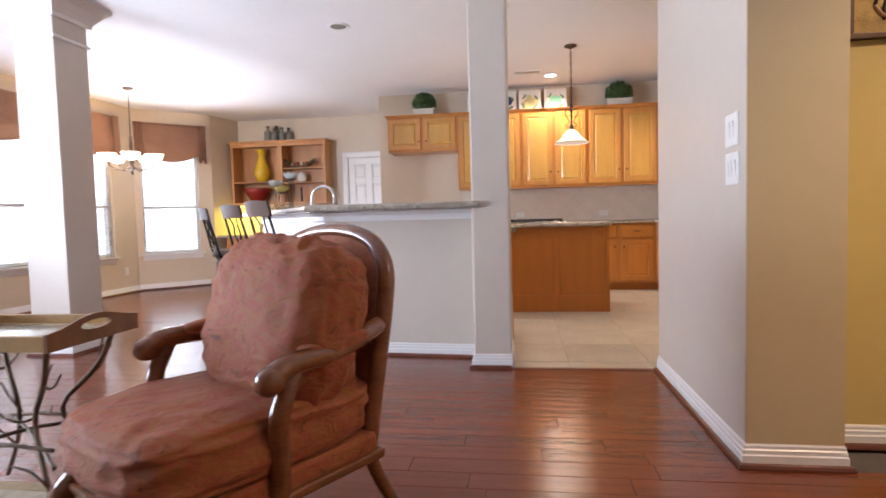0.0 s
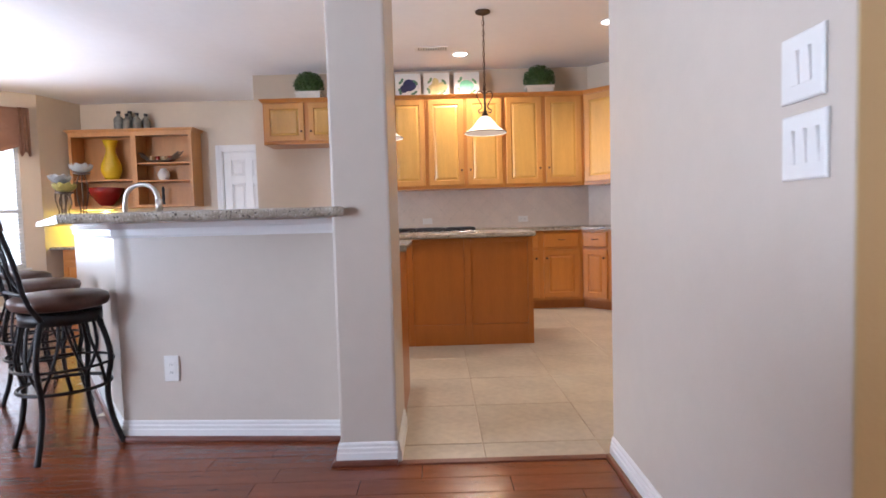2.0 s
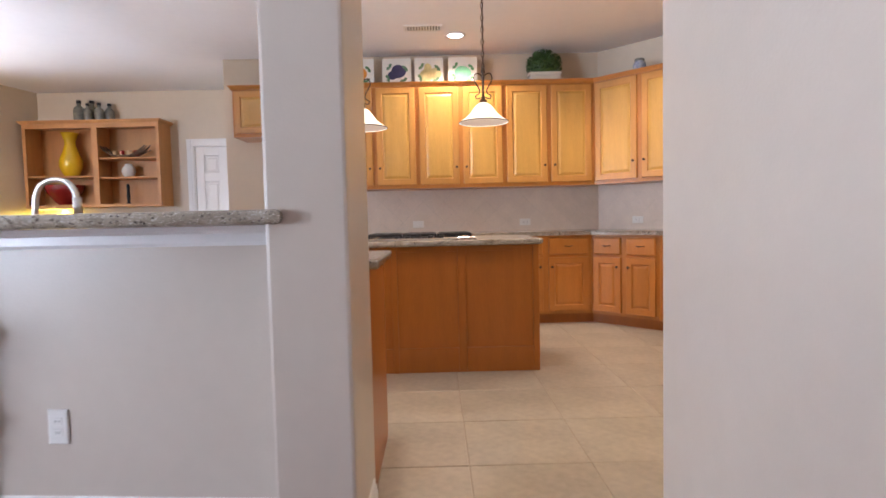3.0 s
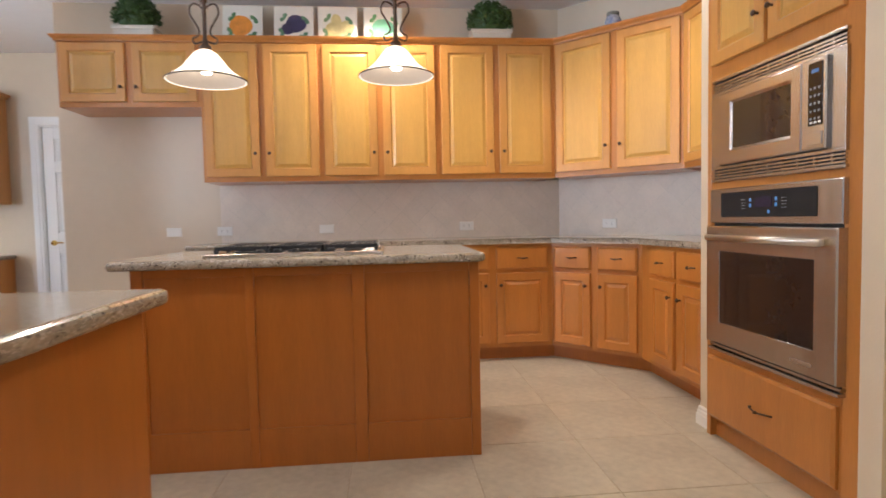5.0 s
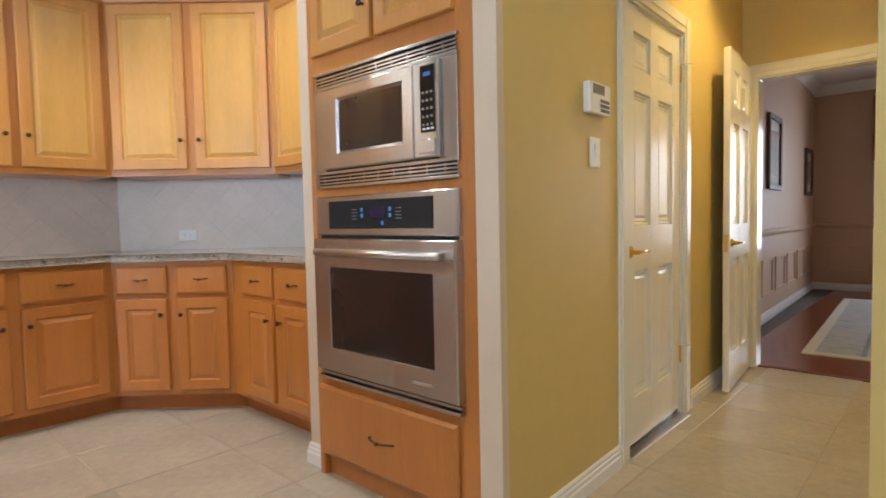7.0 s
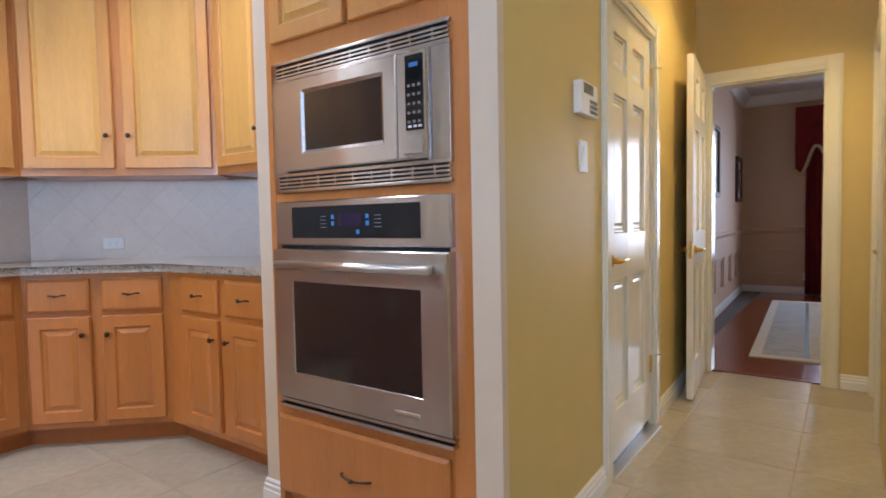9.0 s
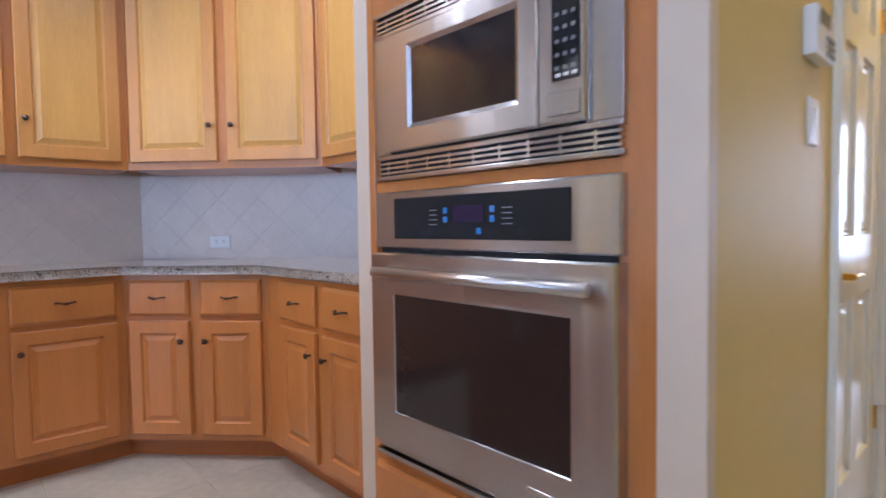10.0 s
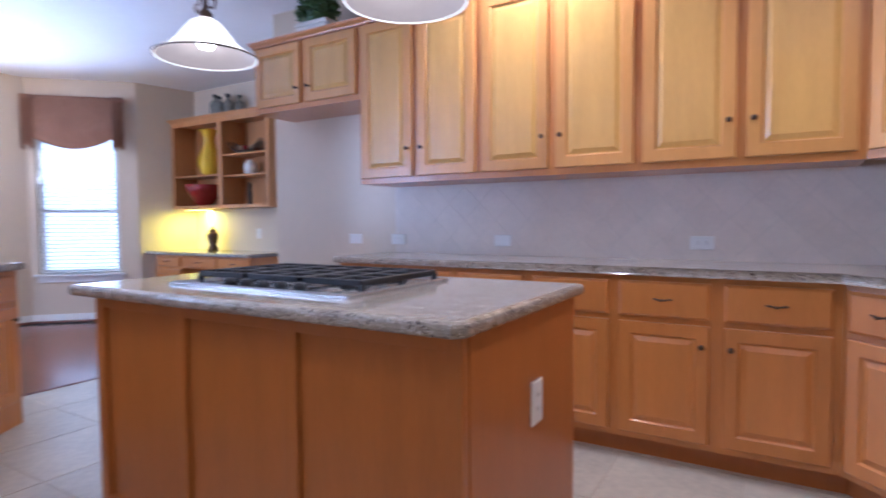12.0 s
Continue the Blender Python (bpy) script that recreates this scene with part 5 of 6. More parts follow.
# bar stools: built once facing -y, then copied
def stool():
    t = thing("bar_stool", pose(0, 0, 0), "black iron bar stool with brown leather seat", "bar stool", "bar stools")
    bm = closed_lathe([(0.17, 0.665), (0.195, 0.675), (0.205, 0.70), (0.20, 0.722), (0.17, 0.738), (0.09, 0.746)], 36)
    part("seat", bm, M_LEATHER, t, "padded brown leather seat", True)
    part("apron", lathe([(0.165, 0.60), (0.17, 0.60), (0.17, 0.655), (0.165, 0.655), (0.165, 0.60)], 36), M_BLKMETAL, t, "", True)
    part("swivel_plate", closed_lathe([(0.10, 0.652), (0.10, 0.668)], 24), M_BLKMETAL, t)
    for i in range(4):
        a = math.pi / 4 + i * math.pi / 2
        c, s = math.cos(a), math.sin(a)
        part("leg", tube([(0.15 * c, 0.15 * s, 0.64), (0.19 * c, 0.19 * s, 0.55), (0.22 * c, 0.22 * s, 0.42), (0.185 * c, 0.185 * s, 0.28), (0.20 * c, 0.20 * s, 0.14), (0.25 * c, 0.25 * s, 0.0)], 0.013, 10, smooth=2), M_BLKMETAL, t, "", True)
        for k in (-0.42, 0.42):
            cc, ss = math.cos(a + k), math.sin(a + k)
            part("brace", tube([(0.155 * cc, 0.155 * ss, 0.62), (0.175 * cc, 0.175 * ss, 0.52), (0.20 * math.cos(a + k * 0.7), 0.20 * math.sin(a + k * 0.7), 0.42), (0.185 * c, 0.185 * s, 0.29)], 0.008, 8, smooth=2), M_BLKMETAL, t, "", True)
    for r, z, q in ((0.19, 0.295, 0.009), (0.205, 0.40, 0.007)):
        part("foot_ring", tube([(r * math.cos(a), r * math.sin(a), z) for a in [k * math.pi / 18 for k in range(37)]], q, 8, smooth=0), M_BLKMETAL, t, "", True)
    for s in (-1, 1):
        part("back_post", tube([(s * 0.15, 0.12, 0.63), (s * 0.16, 0.175, 0.72), (s * 0.165, 0.205, 0.88), (s * 0.15, 0.262, 1.09)], 0.011, 8, smooth=1), M_BLKMETAL, t, "", True)
        part("splat", tube([(s * 0.10, 0.165, 0.75), (s * 0.02, 0.195, 0.83), (s * 0.07, 0.212, 0.90), (s * 0.03, 0.222, 0.97), (s * 0.075, 0.25, 1.045)], 0.007, 8, smooth=2), M_BLKMETAL, t, "curved iron splat", True)
    part("lower_rail", tube([(-0.16, 0.178, 0.75), (0, 0.19, 0.755), (0.16, 0.178, 0.75)], 0.008, 8), M_BLKMETAL, t, "", True)
    bm = bmesh.new()
    cols = []
    for i in range(13):
        u = -1 + i / 6
        y = 0.277 - 0.03 * u * u
        cols.append([bm.verts.new(p) for p in ((u * 0.185, y - 0.012, 1.035), (u * 0.185, y + 0.008, 1.035), (u * 0.185, y + 0.03, 1.138 + 0.012 * (1 - u * u)), (u * 0.185, y + 0.01, 1.138 + 0.012 * (1 - u * u)))])
    for a, b in zip(cols, cols[1:]):
        for k in range(4):
            bm.faces.new((a[k], b[k], b[(k + 1) % 4], a[(k + 1) % 4]))
    bm.faces.new(cols[0][::-1]), bm.faces.new(cols[-1])
    bmesh.ops.recalc_face_normals(bm, faces=bm.faces)
    part("top_rail", bm, M_DKWOOD, t, "curved dark wood top rail")
    return t


st = stool()
face = math.degrees(math.atan2(N.x, -N.y))  # turned to the bar
st.matrix_world = pose(-1.31, 4.80, 0, 0, 0, face + 13)
copy_thing(st, pose(-1.87, 5.46, 0, 0, 0, face + 14)), copy_thing(st, pose(-2.45, 6.05, 0, 0, 0, face + 3))


# on the bar and at the sink
def candle_stand(x, y, h, mat, label):
    t = thing("candle_holder", pose(x, y, 1.0995), label, "candle holder", "flower candle holders")
    for i in range(6):
        a = i * math.pi / 3
        c, s = math.cos(a), math.sin(a)
        part("wire", tube([(0.05 * c, 0.05 * s, 0.003), (0.022 * c, 0.022 * s, 0.02), (0.012 * c, 0.012 * s, 0.04), (0.036 * c, 0.036 * s, h * 0.55), (0.03 * c, 0.03 * s, h * 0.8), (0.014 * c, 0.014 * s, h)], 0.0028, 6, smooth=2), M_TWIG, t)
    part("cup", closed_lathe([(0.02, h - 0.005), (0.045, h + 0.002), (0.046, h + 0.006)], 16), M_TWIG, t)
    for ring_, (n_, r0, r1, z1) in enumerate(((6, 0.03, 0.07, 0.045), (6, 0.022, 0.05, 0.055))):
        for i in range(n_):
            a = 2 * math.pi * (i + 0.5 * ring_) / n_
            bm = bmesh.new()
            rows = []
            for v in (0, 0.35, 0.7, 1.0):
                wd = 0.030 * math.sin(math.pi * (0.15 + 0.62 * v)) * (1.0 if v < 1 else 0.35)
                r = r0 * 0.4 + (r1 - r0 * 0.4) * v ** 0.8
                rows.append([bm.verts.new((r - 0.006 * abs(k), k * wd, h + 0.006 + z1 * v ** 1.5)) for k in (-1, 0, 1)])
            for p, q in zip(rows, rows[1:]):
                for k in range(2):
                    bm.faces.new((p[k], p[k + 1], q[k + 1], q[k]))
            bmesh.ops.solidify(bm, geom=bm.faces[:], thickness=0.003)
            part("petal", bm, mat, t).matrix_local = pose(0, 0, 0, 0, 0, math.degrees(a))


M_PALEY = material("pale yellow porcelain", (0.72, 0.62, 0.24), 0.25, vary=0.06)
candle_stand(-1.74, 5.50, 0.20, M_PORC, "white flower candle holder on a wire stand on the bar")
candle_stand(-1.63, 5.37, 0.14, M_PALEY, "yellow flower candle holder on a wire stand on the bar")
candle_stand(-1.58, 5.45, 0.255, M_PORC, "tall white flower candle holder on the bar")
t = thing("faucet", pose(-1.42, 5.79, 0.912) @ Matrix.Diagonal((1.2, 1.2, 1.07, 1)), "satin steel gooseneck kitchen faucet", "faucet")
part("base", closed_lathe([(0.028, 0), (0.026, 0.02), (0.016, 0.03)], 20, (-0.09, 0, 0)), M_CHROME, t, "", True)
part("neck", tube([(-0.09, 0, 0.02), (-0.09, 0, 0.22), (-0.08, 0, 0.33), (-0.02, 0, 0.372), (0.05, 0, 0.365), (0.085, 0, 0.32), (0.092, 0, 0.27)], 0.0125, 12, smooth=2), M_CHROME, t, "", True)
part("spray_head", tube([(0.092, 0, 0.28), (0.096, 0, 0.20)], 0.017, 12, smooth=0), M_CHROME, t, "", True)
part("handle", tube([(-0.09, -0.015, 0.06), (-0.05, -0.05, 0.075), (0.0, -0.06, 0.09)], 0.008, 8), M_CHROME, t, "", True)


# ---- living room ----
def puff(size, power, wrinkle, seed, steps=(72, 48)):
    """A stuffed cushion: a rounded block with folds."""
    bm = bmesh.new()
    grid = []
    nu, nv = steps

    def e(v, p):
        return math.copysign(abs(v) ** p, v)
    for j in range(nv + 1):
        b = -math.pi / 2 + math.pi * j / nv
        row = []
        for i in range(nu):
            a = 2 * math.pi * i / nu
            v = Vector((e(math.cos(b), power) * e(math.cos(a), power), e(math.cos(b), power) * e(math.sin(a), power), e(math.sin(b), power)))
            f = noise.noise(v * 2.2 + Vector((seed, 0, 0))) * 0.6 + noise.noise(v * 5.0 + Vector((0, seed, 0))) * 0.5 + abs(noise.noise(v * 3.4 + Vector((0, 0, seed)))) * 0.35 + abs(noise.noise(Vector((v.x * 2.6 + seed, v.y * 4, v.z * 7.5)))) * 0.45
            v *= 1 + wrinkle * (f - 0.2) + wrinkle * 1.3 * max(0, v.z - 0.45) * noise.noise(Vector((v.x * 7 + seed, v.y * 3, v.z * 2)))
            row.append(bm.verts.new((v.x * size[0], v.y * size[1], v.z * size[2])))
        grid.append(row)
    for j in range(nv):
        for i in range(nu):
            q = (grid[j][i], grid[j][(i + 1) % nu], grid[j + 1][(i + 1) % nu], grid[j + 1][i])
            bm.faces.new(q)
    bmesh.ops.remove_doubles(bm, verts=bm.verts, dist=1e-5)
    return bm


def armchair(m):
    t = thing("armchair", m, "carved walnut armchair with rust paisley cushions", "armchair")
    part("seat_frame", box((-0.31, -0.41, 0.24), (0.31, 0.27, 0.32), 0.02), M_FABRIC, t, "upholstered seat rail")
    part("seat_rail", boxes(((-0.315, -0.425, 0.215), (0.315, -0.39, 0.25)), ((-0.318, -0.39, 0.215), (-0.29, 0.29, 0.25)), ((0.29, -0.39, 0.215), (0.318, 0.29, 0.25)), bevel=0.01), M_CHAIRW, t, "carved wooden seat rail")
    part("seat_cushion", puff((0.325, 0.40, 0.115), 0.5, 0.07, 1.7, (120, 64)), M_FABRIC, t, "thick rust paisley seat cushion", True).matrix_local = pose(0, -0.075, 0.405)
    part("back_cushion", puff((0.30, 0.145, 0.285), 0.58, 0.09, 6.3, (120, 80)), M_FABRIC, t, "plump wrinkled back cushion", True).matrix_local = pose(0.05, 0.10, 0.715, -14)
    arch = [(-0.275, 0.25, 0.22), (-0.285, 0.29, 0.5), (-0.30, 0.33, 0.76), (-0.285, 0.355, 0.90), (-0.19, 0.375, 0.99), (0, 0.385, 1.02), (0.19, 0.375, 0.99), (0.285, 0.355, 0.90), (0.30, 0.33, 0.76), (0.285, 0.29, 0.5), (0.275, 0.25, 0.22)]
    part("back_frame", tube(arch, 0.03, 12, smooth=3), M_CHAIRW, t, "arched carved walnut back frame", True)
    bm = bmesh.new()
    ring_ = [Vector(p) for p in arch]
    for _ in range(2):
        cut = [ring_[0]]
        for a, b in zip(ring_, ring_[1:]):
            cut += [a.lerp(b, 0.25), a.lerp(b, 0.75)]
        ring_ = cut + [ring_[-1]]
    fr, bk = [bm.verts.new(p + Vector((0, -0.018, 0))) for p in ring_], [bm.verts.new(p + Vector((0, 0.02, 0))) for p in ring_]
    half = len(fr) // 2
    for s, off in ((fr, 0), (bk, 1)):
        for i in range(half):
            j = len(s) - 1 - i
            if j - 1 > i + 1:
                bm.faces.new((s[i], s[i + 1], s[j - 1], s[j]))
    part("back_panel", bm, M_FABRIC, t, "upholstered back panel")
    for s in (-1, 1):
        part("arm", tube([(s * 0.29, 0.30, 0.68), (s * 0.305, 0.20, 0.655), (s * 0.325, 0.08, 0.635), (s * 0.34, -0.05, 0.64), (s * 0.345, -0.115, 0.635), (s * 0.345, -0.15, 0.61)], 0.034, 14, smooth=2, taper=0.036), M_CHAIRW, t, "carved walnut arm", True)
        part("arm_pad", puff((0.038, 0.13, 0.026), 0.7, 0.03, 3.0, (24, 16)), M_FABRIC, t, "padded fabric arm rest", True).matrix_local = pose(s * 0.318, 0.09, 0.664, 3)
        part("arm_scroll", puff((0.038, 0.044, 0.042), 0.9, 0.02, 2.0, (20, 14)), M_CHAIRW, t, "rolled scroll end", True).matrix_local = pose(s * 0.345, -0.152, 0.607)
        part("arm_support", tube([(s * 0.342, -0.075, 0.63), (s * 0.347, -0.10, 0.575), (s * 0.345, -0.135, 0.50), (s * 0.335, -0.13, 0.42), (s * 0.32, -0.115, 0.34), (s * 0.308, -0.12, 0.24)], 0.027, 12, smooth=2, taper=0.031), M_CHAIRW, t, "curved walnut arm support", True)
        part("front_leg", tube([(s * 0.29, -0.39, 0.26), (s * 0.325, -0.43, 0.20), (s * 0.322, -0.44, 0.13), (s * 0.295, -0.41, 0.06), (s * 0.305, -0.435, 0.012), (s * 0.312, -0.45, 0.012)], 0.042, 12, smooth=2, taper=0.024), M_CHAIRW, t, "carved cabriole leg", True)
        part("back_leg", tube([(s * 0.275, 0.255, 0.25), (s * 0.28, 0.28, 0.15), (s * 0.29, 0.35, 0.012)], 0.026, 10, smooth=2, taper=0.02), M_CHAIRW, t, "splayed back leg", True)


armchair(pose(-0.52, 2.53, 0, 0, 0, -30) @ Matrix.Diagonal((1.02, 1.02, 0.945, 1)))


def tray_table(m):
    t = thing("tray_table", m, "wooden handled tray on twig-shaped metal legs", "tray table")
    mat = material("dark stained tray rim", (0.20, 0.10, 0.045), 0.35, vary=0.25, scale=5, stretch=(1, 4, 1))
    tan = material("pale tray wood", (0.46, 0.30, 0.13), 0.35, vary=0.15, scale=5)
    w, d, z = 0.62, 0.42, 0.60
    part("tray_base", box((0.012, 0.012, z), (w - 0.012, d - 0.012, z + 0.014)), tan, t)
    part("tray_glass", box((0.05, 0.05, z + 0.0145), (w - 0.05, d - 0.05, z + 0.019)), material("pale printed tray glass", (0.5, 0.46, 0.36), 0.08, second=(0.25, 0.22, 0.17), scale=9), t, "glossy printed glass panel")
    for y in (0, d - 0.012):
        part("long_side", box((0.012, y, z - 0.002), (w - 0.012, y + 0.012, z + 0.05), 0.003, 1), tan, t)
    for x in (0, w - 0.012):
        bm = bmesh.new()
        n_ = 40
        rows = []
        for i in range(n_):
            a = 2 * math.pi * i / n_
            c, s = math.cos(a), math.sin(a)
            k = 1 / max(abs(c), abs(s))
            y, top = c * k * 0.5, s * k
            up = 0.055 + 0.035 * (0.5 + 0.5 * math.cos(2 * math.pi * min(abs(y), 0.5)))
            zz = (up if top > 0 else 0.004) * abs(top) if top > 0 else top * 0.004
            rows.append([(y * d + d / 2, z + (zz if top > 0 else zz)), (d / 2 + 0.07 * c, z + 0.053 + 0.016 * s)])
        made = [[bm.verts.new((xx, p[0], p[1])) for xx in (x, x + 0.012) for p in r] for r in rows]
        for a, b in zip(made, made[1:] + made[:1]):
            bm.faces.new((a[0], b[0], b[1], a[1])), bm.faces.new((a[2], a[3], b[3], b[2]))
            bm.faces.new((a[0], a[2], b[2], b[0])), bm.faces.new((a[1], b[1], b[3], a[3]))
        bmesh.ops.recalc_face_normals(bm, faces=bm.faces)
        part("handle_end", bm, mat, t, "raised tray end with a hand hole")
    rng_ = random.Random(11)
    corners = ((0.08, 0.06), (w - 0.06, 0.06), (w - 0.06, d - 0.06), (0.08, d - 0.06))
    for i, (x, y) in enumerate(corners):
        x2, y2 = corners[(i + 2) % 4]
        mid = Vector(((x * 0.62 + x2 * 0.38), (y * 0.62 + y2 * 0.38), 0.32))
        pts = [(x, y, z - 0.002), (x * 0.9 + x2 * 0.1, y * 0.9 + y2 * 0.1, 0.46), tuple(mid), (x * 0.9 + x2 * 0.1 + rng_.uniform(-0.02, 0.02), y, 0.14), (x * 1.08 - x2 * 0.08, y * 1.08 - y2 * 0.08, 0.012)]
        leg = part("leg", tube(pts, 0.010, 8, smooth=2, taper=0.008), M_TWIG, t, "twig-shaped metal leg", True)
        for k in range(4):
            o = Vector(pts[1 + k % 3])
            e_ = o + Vector((rng_.uniform(-0.13, 0.13), rng_.uniform(-0.12, 0.12), rng_.uniform(0.02, 0.12)))
            part("twig", tube([o, o.lerp(e_, 0.5) + Vector((0, 0, rng_.uniform(-0.03, 0.03))), e_], 0.006, 6, smooth=1, taper=0.003), M_TWIG, leg, "", True)
    for a, b in ((0, 2), (1, 3), (0, 1), (2, 3)):
        p, q = Vector((*corners[a], 0.2)), Vector((*corners[b], 0.26))
        part("crossbar", tube([p, p.lerp(q, 0.5) + Vector((0, 0, 0.05)), q], 0.007, 8, smooth=2), M_TWIG, t, "", True)


tray_table(pose(-1.72, 2.38, 0.006))
rug = thing("area_rug", pose(0, 0, 0), "beige patterned area rug on the wood floor", "rug")
part("field", box((-3.4, 0.5, 0.0005), (-1.22, 2.66, 0.011), 0.004, 1), M_RUG, rug)
part("border", boxes(((-3.4, 2.66, 0.0005), (-1.16, 2.72, 0.012)), ((-1.22, 0.5, 0.0005), (-1.16, 2.66, 0.012)), bevel=0.004), material("tan rug border", (0.36, 0.27, 0.16), 0.95, vary=0.2, scale=30, bump=0.4), rug, "tan woven border")
art = thing("wall_art", pose(1.66, 3.329, 1.655), "framed abstract floral relief in gold and black", "picture")
M_GILT = material("antique gilt", (0.30, 0.20, 0.07), 0.35, 0.6, vary=0.4, scale=20)
part("frame", boxes(((0, -0.03, 0), (0.62, 0, 0.025)), ((0, -0.03, 0.595), (0.62, 0, 0.62)), ((0, -0.03, 0.025), (0.025, 0, 0.595)), ((0.595, -0.03, 0.025), (0.62, 0, 0.595)), bevel=0.004), M_BRONZE, art)
part("panel", box((0.025, -0.015, 0.025), (0.595, 0, 0.595)), M_GILT, art, "mottled gold panel")
rng = random.Random(4)
for i in range(26):
    x, z, a = rng.uniform(0.07, 0.55), rng.uniform(0.07, 0.55), rng.uniform(0, 6.28)
    c, s = math.cos(a), math.sin(a)
    part("petal", tube([(x - 0.05 * c, -0.016, z - 0.05 * s), (x - 0.02 * s, -0.02, z + 0.02 * c), (x + 0.05 * c, -0.016, z + 0.05 * s)], 0.007, 6, smooth=2), M_FRINGE if i % 2 else M_IRON, art)

# ---- dining room ----
RAIL = [(0, 0), (0.012, 0.005), (0.026, 0.03), (0.03, 0.045), (0.02, 0.06), (0, 0.066)]
structure("trim_chair_rail", sweep([(5.44, 6.10, 0.84), (10.2, 6.258, 0.84), (10.2, 5.36, 0.84)], RAIL), M_DINE, "tan chair rail round the dining room", "moulding")
structure("trim_crown", sweep([(5.44, 6.10, CEIL - 0.13), (10.2, 6.258, CEIL - 0.13), (10.2, 3.05, CEIL - 0.13)], [(0, 0), (0.015, 0), (0.03, 0.03), (0.09, 0.095), (0.11, 0.129), (0, 0.129)]), M_TRIM, "white crown moulding in the dining room", "moulding")


def wainscot(m, w):
    t = tagged(new("trim_wainscot"), "raised picture-frame wainscot panel", "moulding", kind="structure")
    t.matrix_world = m
    for lo, hi in (((0, -0.014, 0.26), (w, 0, 0.285)), ((0, -0.014, 0.59), (w, 0, 0.615)), ((0, -0.014, 0.285), (0.025, 0, 0.59)), ((w - 0.025, -0.014, 0.285), (w, 0, 0.59))):
        part("moulding", box(lo, hi, 0.005), M_DINE, t)


for i in range(7):
    wainscot(DINE @ pose(0.28 + i * 0.64, 0, 0), 0.5)
wainscot(pose(10.2, 6.08, 0, 0, 0, -90), 0.43)
plate("outlet", pose(10.199, 5.47, 0.24, 0, 0, -90), "white outlet on the dining room wall", 0, 2, category="outlet")
for x, w_, z0, h in ((1.74, 0.6, 1.30, 0.74), (3.95, 0.5, 1.28, 0.6)):
    p = thing("framed_picture", DINE @ pose(x, -0.001, z0), "dark framed picture on the dining room wall", "picture", "dining room pictures")
    part("frame", boxes(((0, -0.035, 0), (w_, 0, 0.05)), ((0, -0.035, h - 0.05), (w_, 0, h)), ((0, -0.035, 0.05), (0.05, 0, h - 0.05)), ((w_ - 0.05, -0.035, 0.05), (w_, 0, h - 0.05)), bevel=0.006), M_DKWOOD, p)
    part("mat_board", box((0.05, -0.012, 0.05), (w_ - 0.05, 0, h - 0.05)), M_CANVAS, p, "cream mat board")
    part("print", box((0.13, -0.014, 0.15), (w_ - 0.13, -0.011, h - 0.15)), material("muted landscape print", (0.42, 0.22, 0.12), 0.6, second=(0.16, 0.2, 0.16), scale=5), p, "muted reddish print")


def curtain():
    t = thing("curtain", pose(10.1, 5.54, 0, 0, 0, -90), "red velvet floor-length curtain with fringed swag", "curtain")
    part("rod", tube([(-0.05, 0.0, 2.50), (1.8, 0.0, 2.50)], 0.015, 8, smooth=0), M_BRASS, t)
    for x0, w_ in ((0.06, 0.36), (1.35, 0.36)):
        bm = bmesh.new()
        cols = []
        for i in range(61):
            u = i / 60
            cols.append([bm.verts.new((x0 + u * w_ * (1 - 0.12 * math.sin(math.pi * v)), 0.035 * math.sin(u * 6.28 * 6 + v) * (0.6 + 0.4 * v), 2.5 - 2.49 * v)) for v in [k / 12 for k in range(13)]])
        for a, b in zip(cols, cols[1:]):
            for j in range(12):
                bm.faces.new((a[j], a[j + 1], b[j + 1], b[j]))
        bmesh.ops.solidify(bm, geom=bm.faces[:], thickness=0.005)
        part("drape", bm, M_RED, t, "gathered red velvet drape", True)
    bm = bmesh.new()
    cols = []
    for i in range(61):
        u = i / 60
        low = 0.28 + 0.55 * abs(2 * u - 1) ** 1.5 + 0.12 * math.sin(u * 40)
        cols.append([bm.verts.new((-0.06 + u * 1.9, -0.06 - 0.03 * math.sin(v * 12 + u * 5), 2.53 - low * v)) for v in [k / 8 for k in range(9)]])
    for a, b in zip(cols, cols[1:]):
        for j in range(8):
            bm.faces.new((a[j], a[j + 1], b[j + 1], b[j]))
    edge = [tuple(c[-1].co) for c in cols]
    bmesh.ops.solidify(bm, geom=bm.faces[:], thickness=0.005)
    part("swag", bm, M_RED, t, "draped red velvet swag", True)
    part("fringe", tube(edge, 0.022, 6, smooth=0), M_FRINGE, t, "gold beaded fringe")


curtain()
rug = thing("dining_rug", pose(5.91, 5.63, 0, 0, 0, 2.6) @ pose(-5.93, -5.70, 0), "pale blue and beige rug on the dining room floor", "rug")
M_CREAM = cloth("cream rug border", ((0.55, 0.50, 0.40), (0.62, 0.57, 0.47)), 0.95, 14, 0.5, 0.5)
M_BLUE = cloth("slate blue rug band", ((0.28, 0.28, 0.30), (0.38, 0.37, 0.36), (0.44, 0.41, 0.36)), 0.95, 8, 1.5, 0.5)
part("border", boxes(((5.93, 5.62, 0.0005), (9.3, 5.70, 0.013)), ((5.93, 3.2, 0.0005), (6.02, 5.62, 0.013)), ((9.2, 3.2, 0.0005), (9.3, 5.62, 0.013)), bevel=0.003), M_CREAM, rug, "cream woven border")
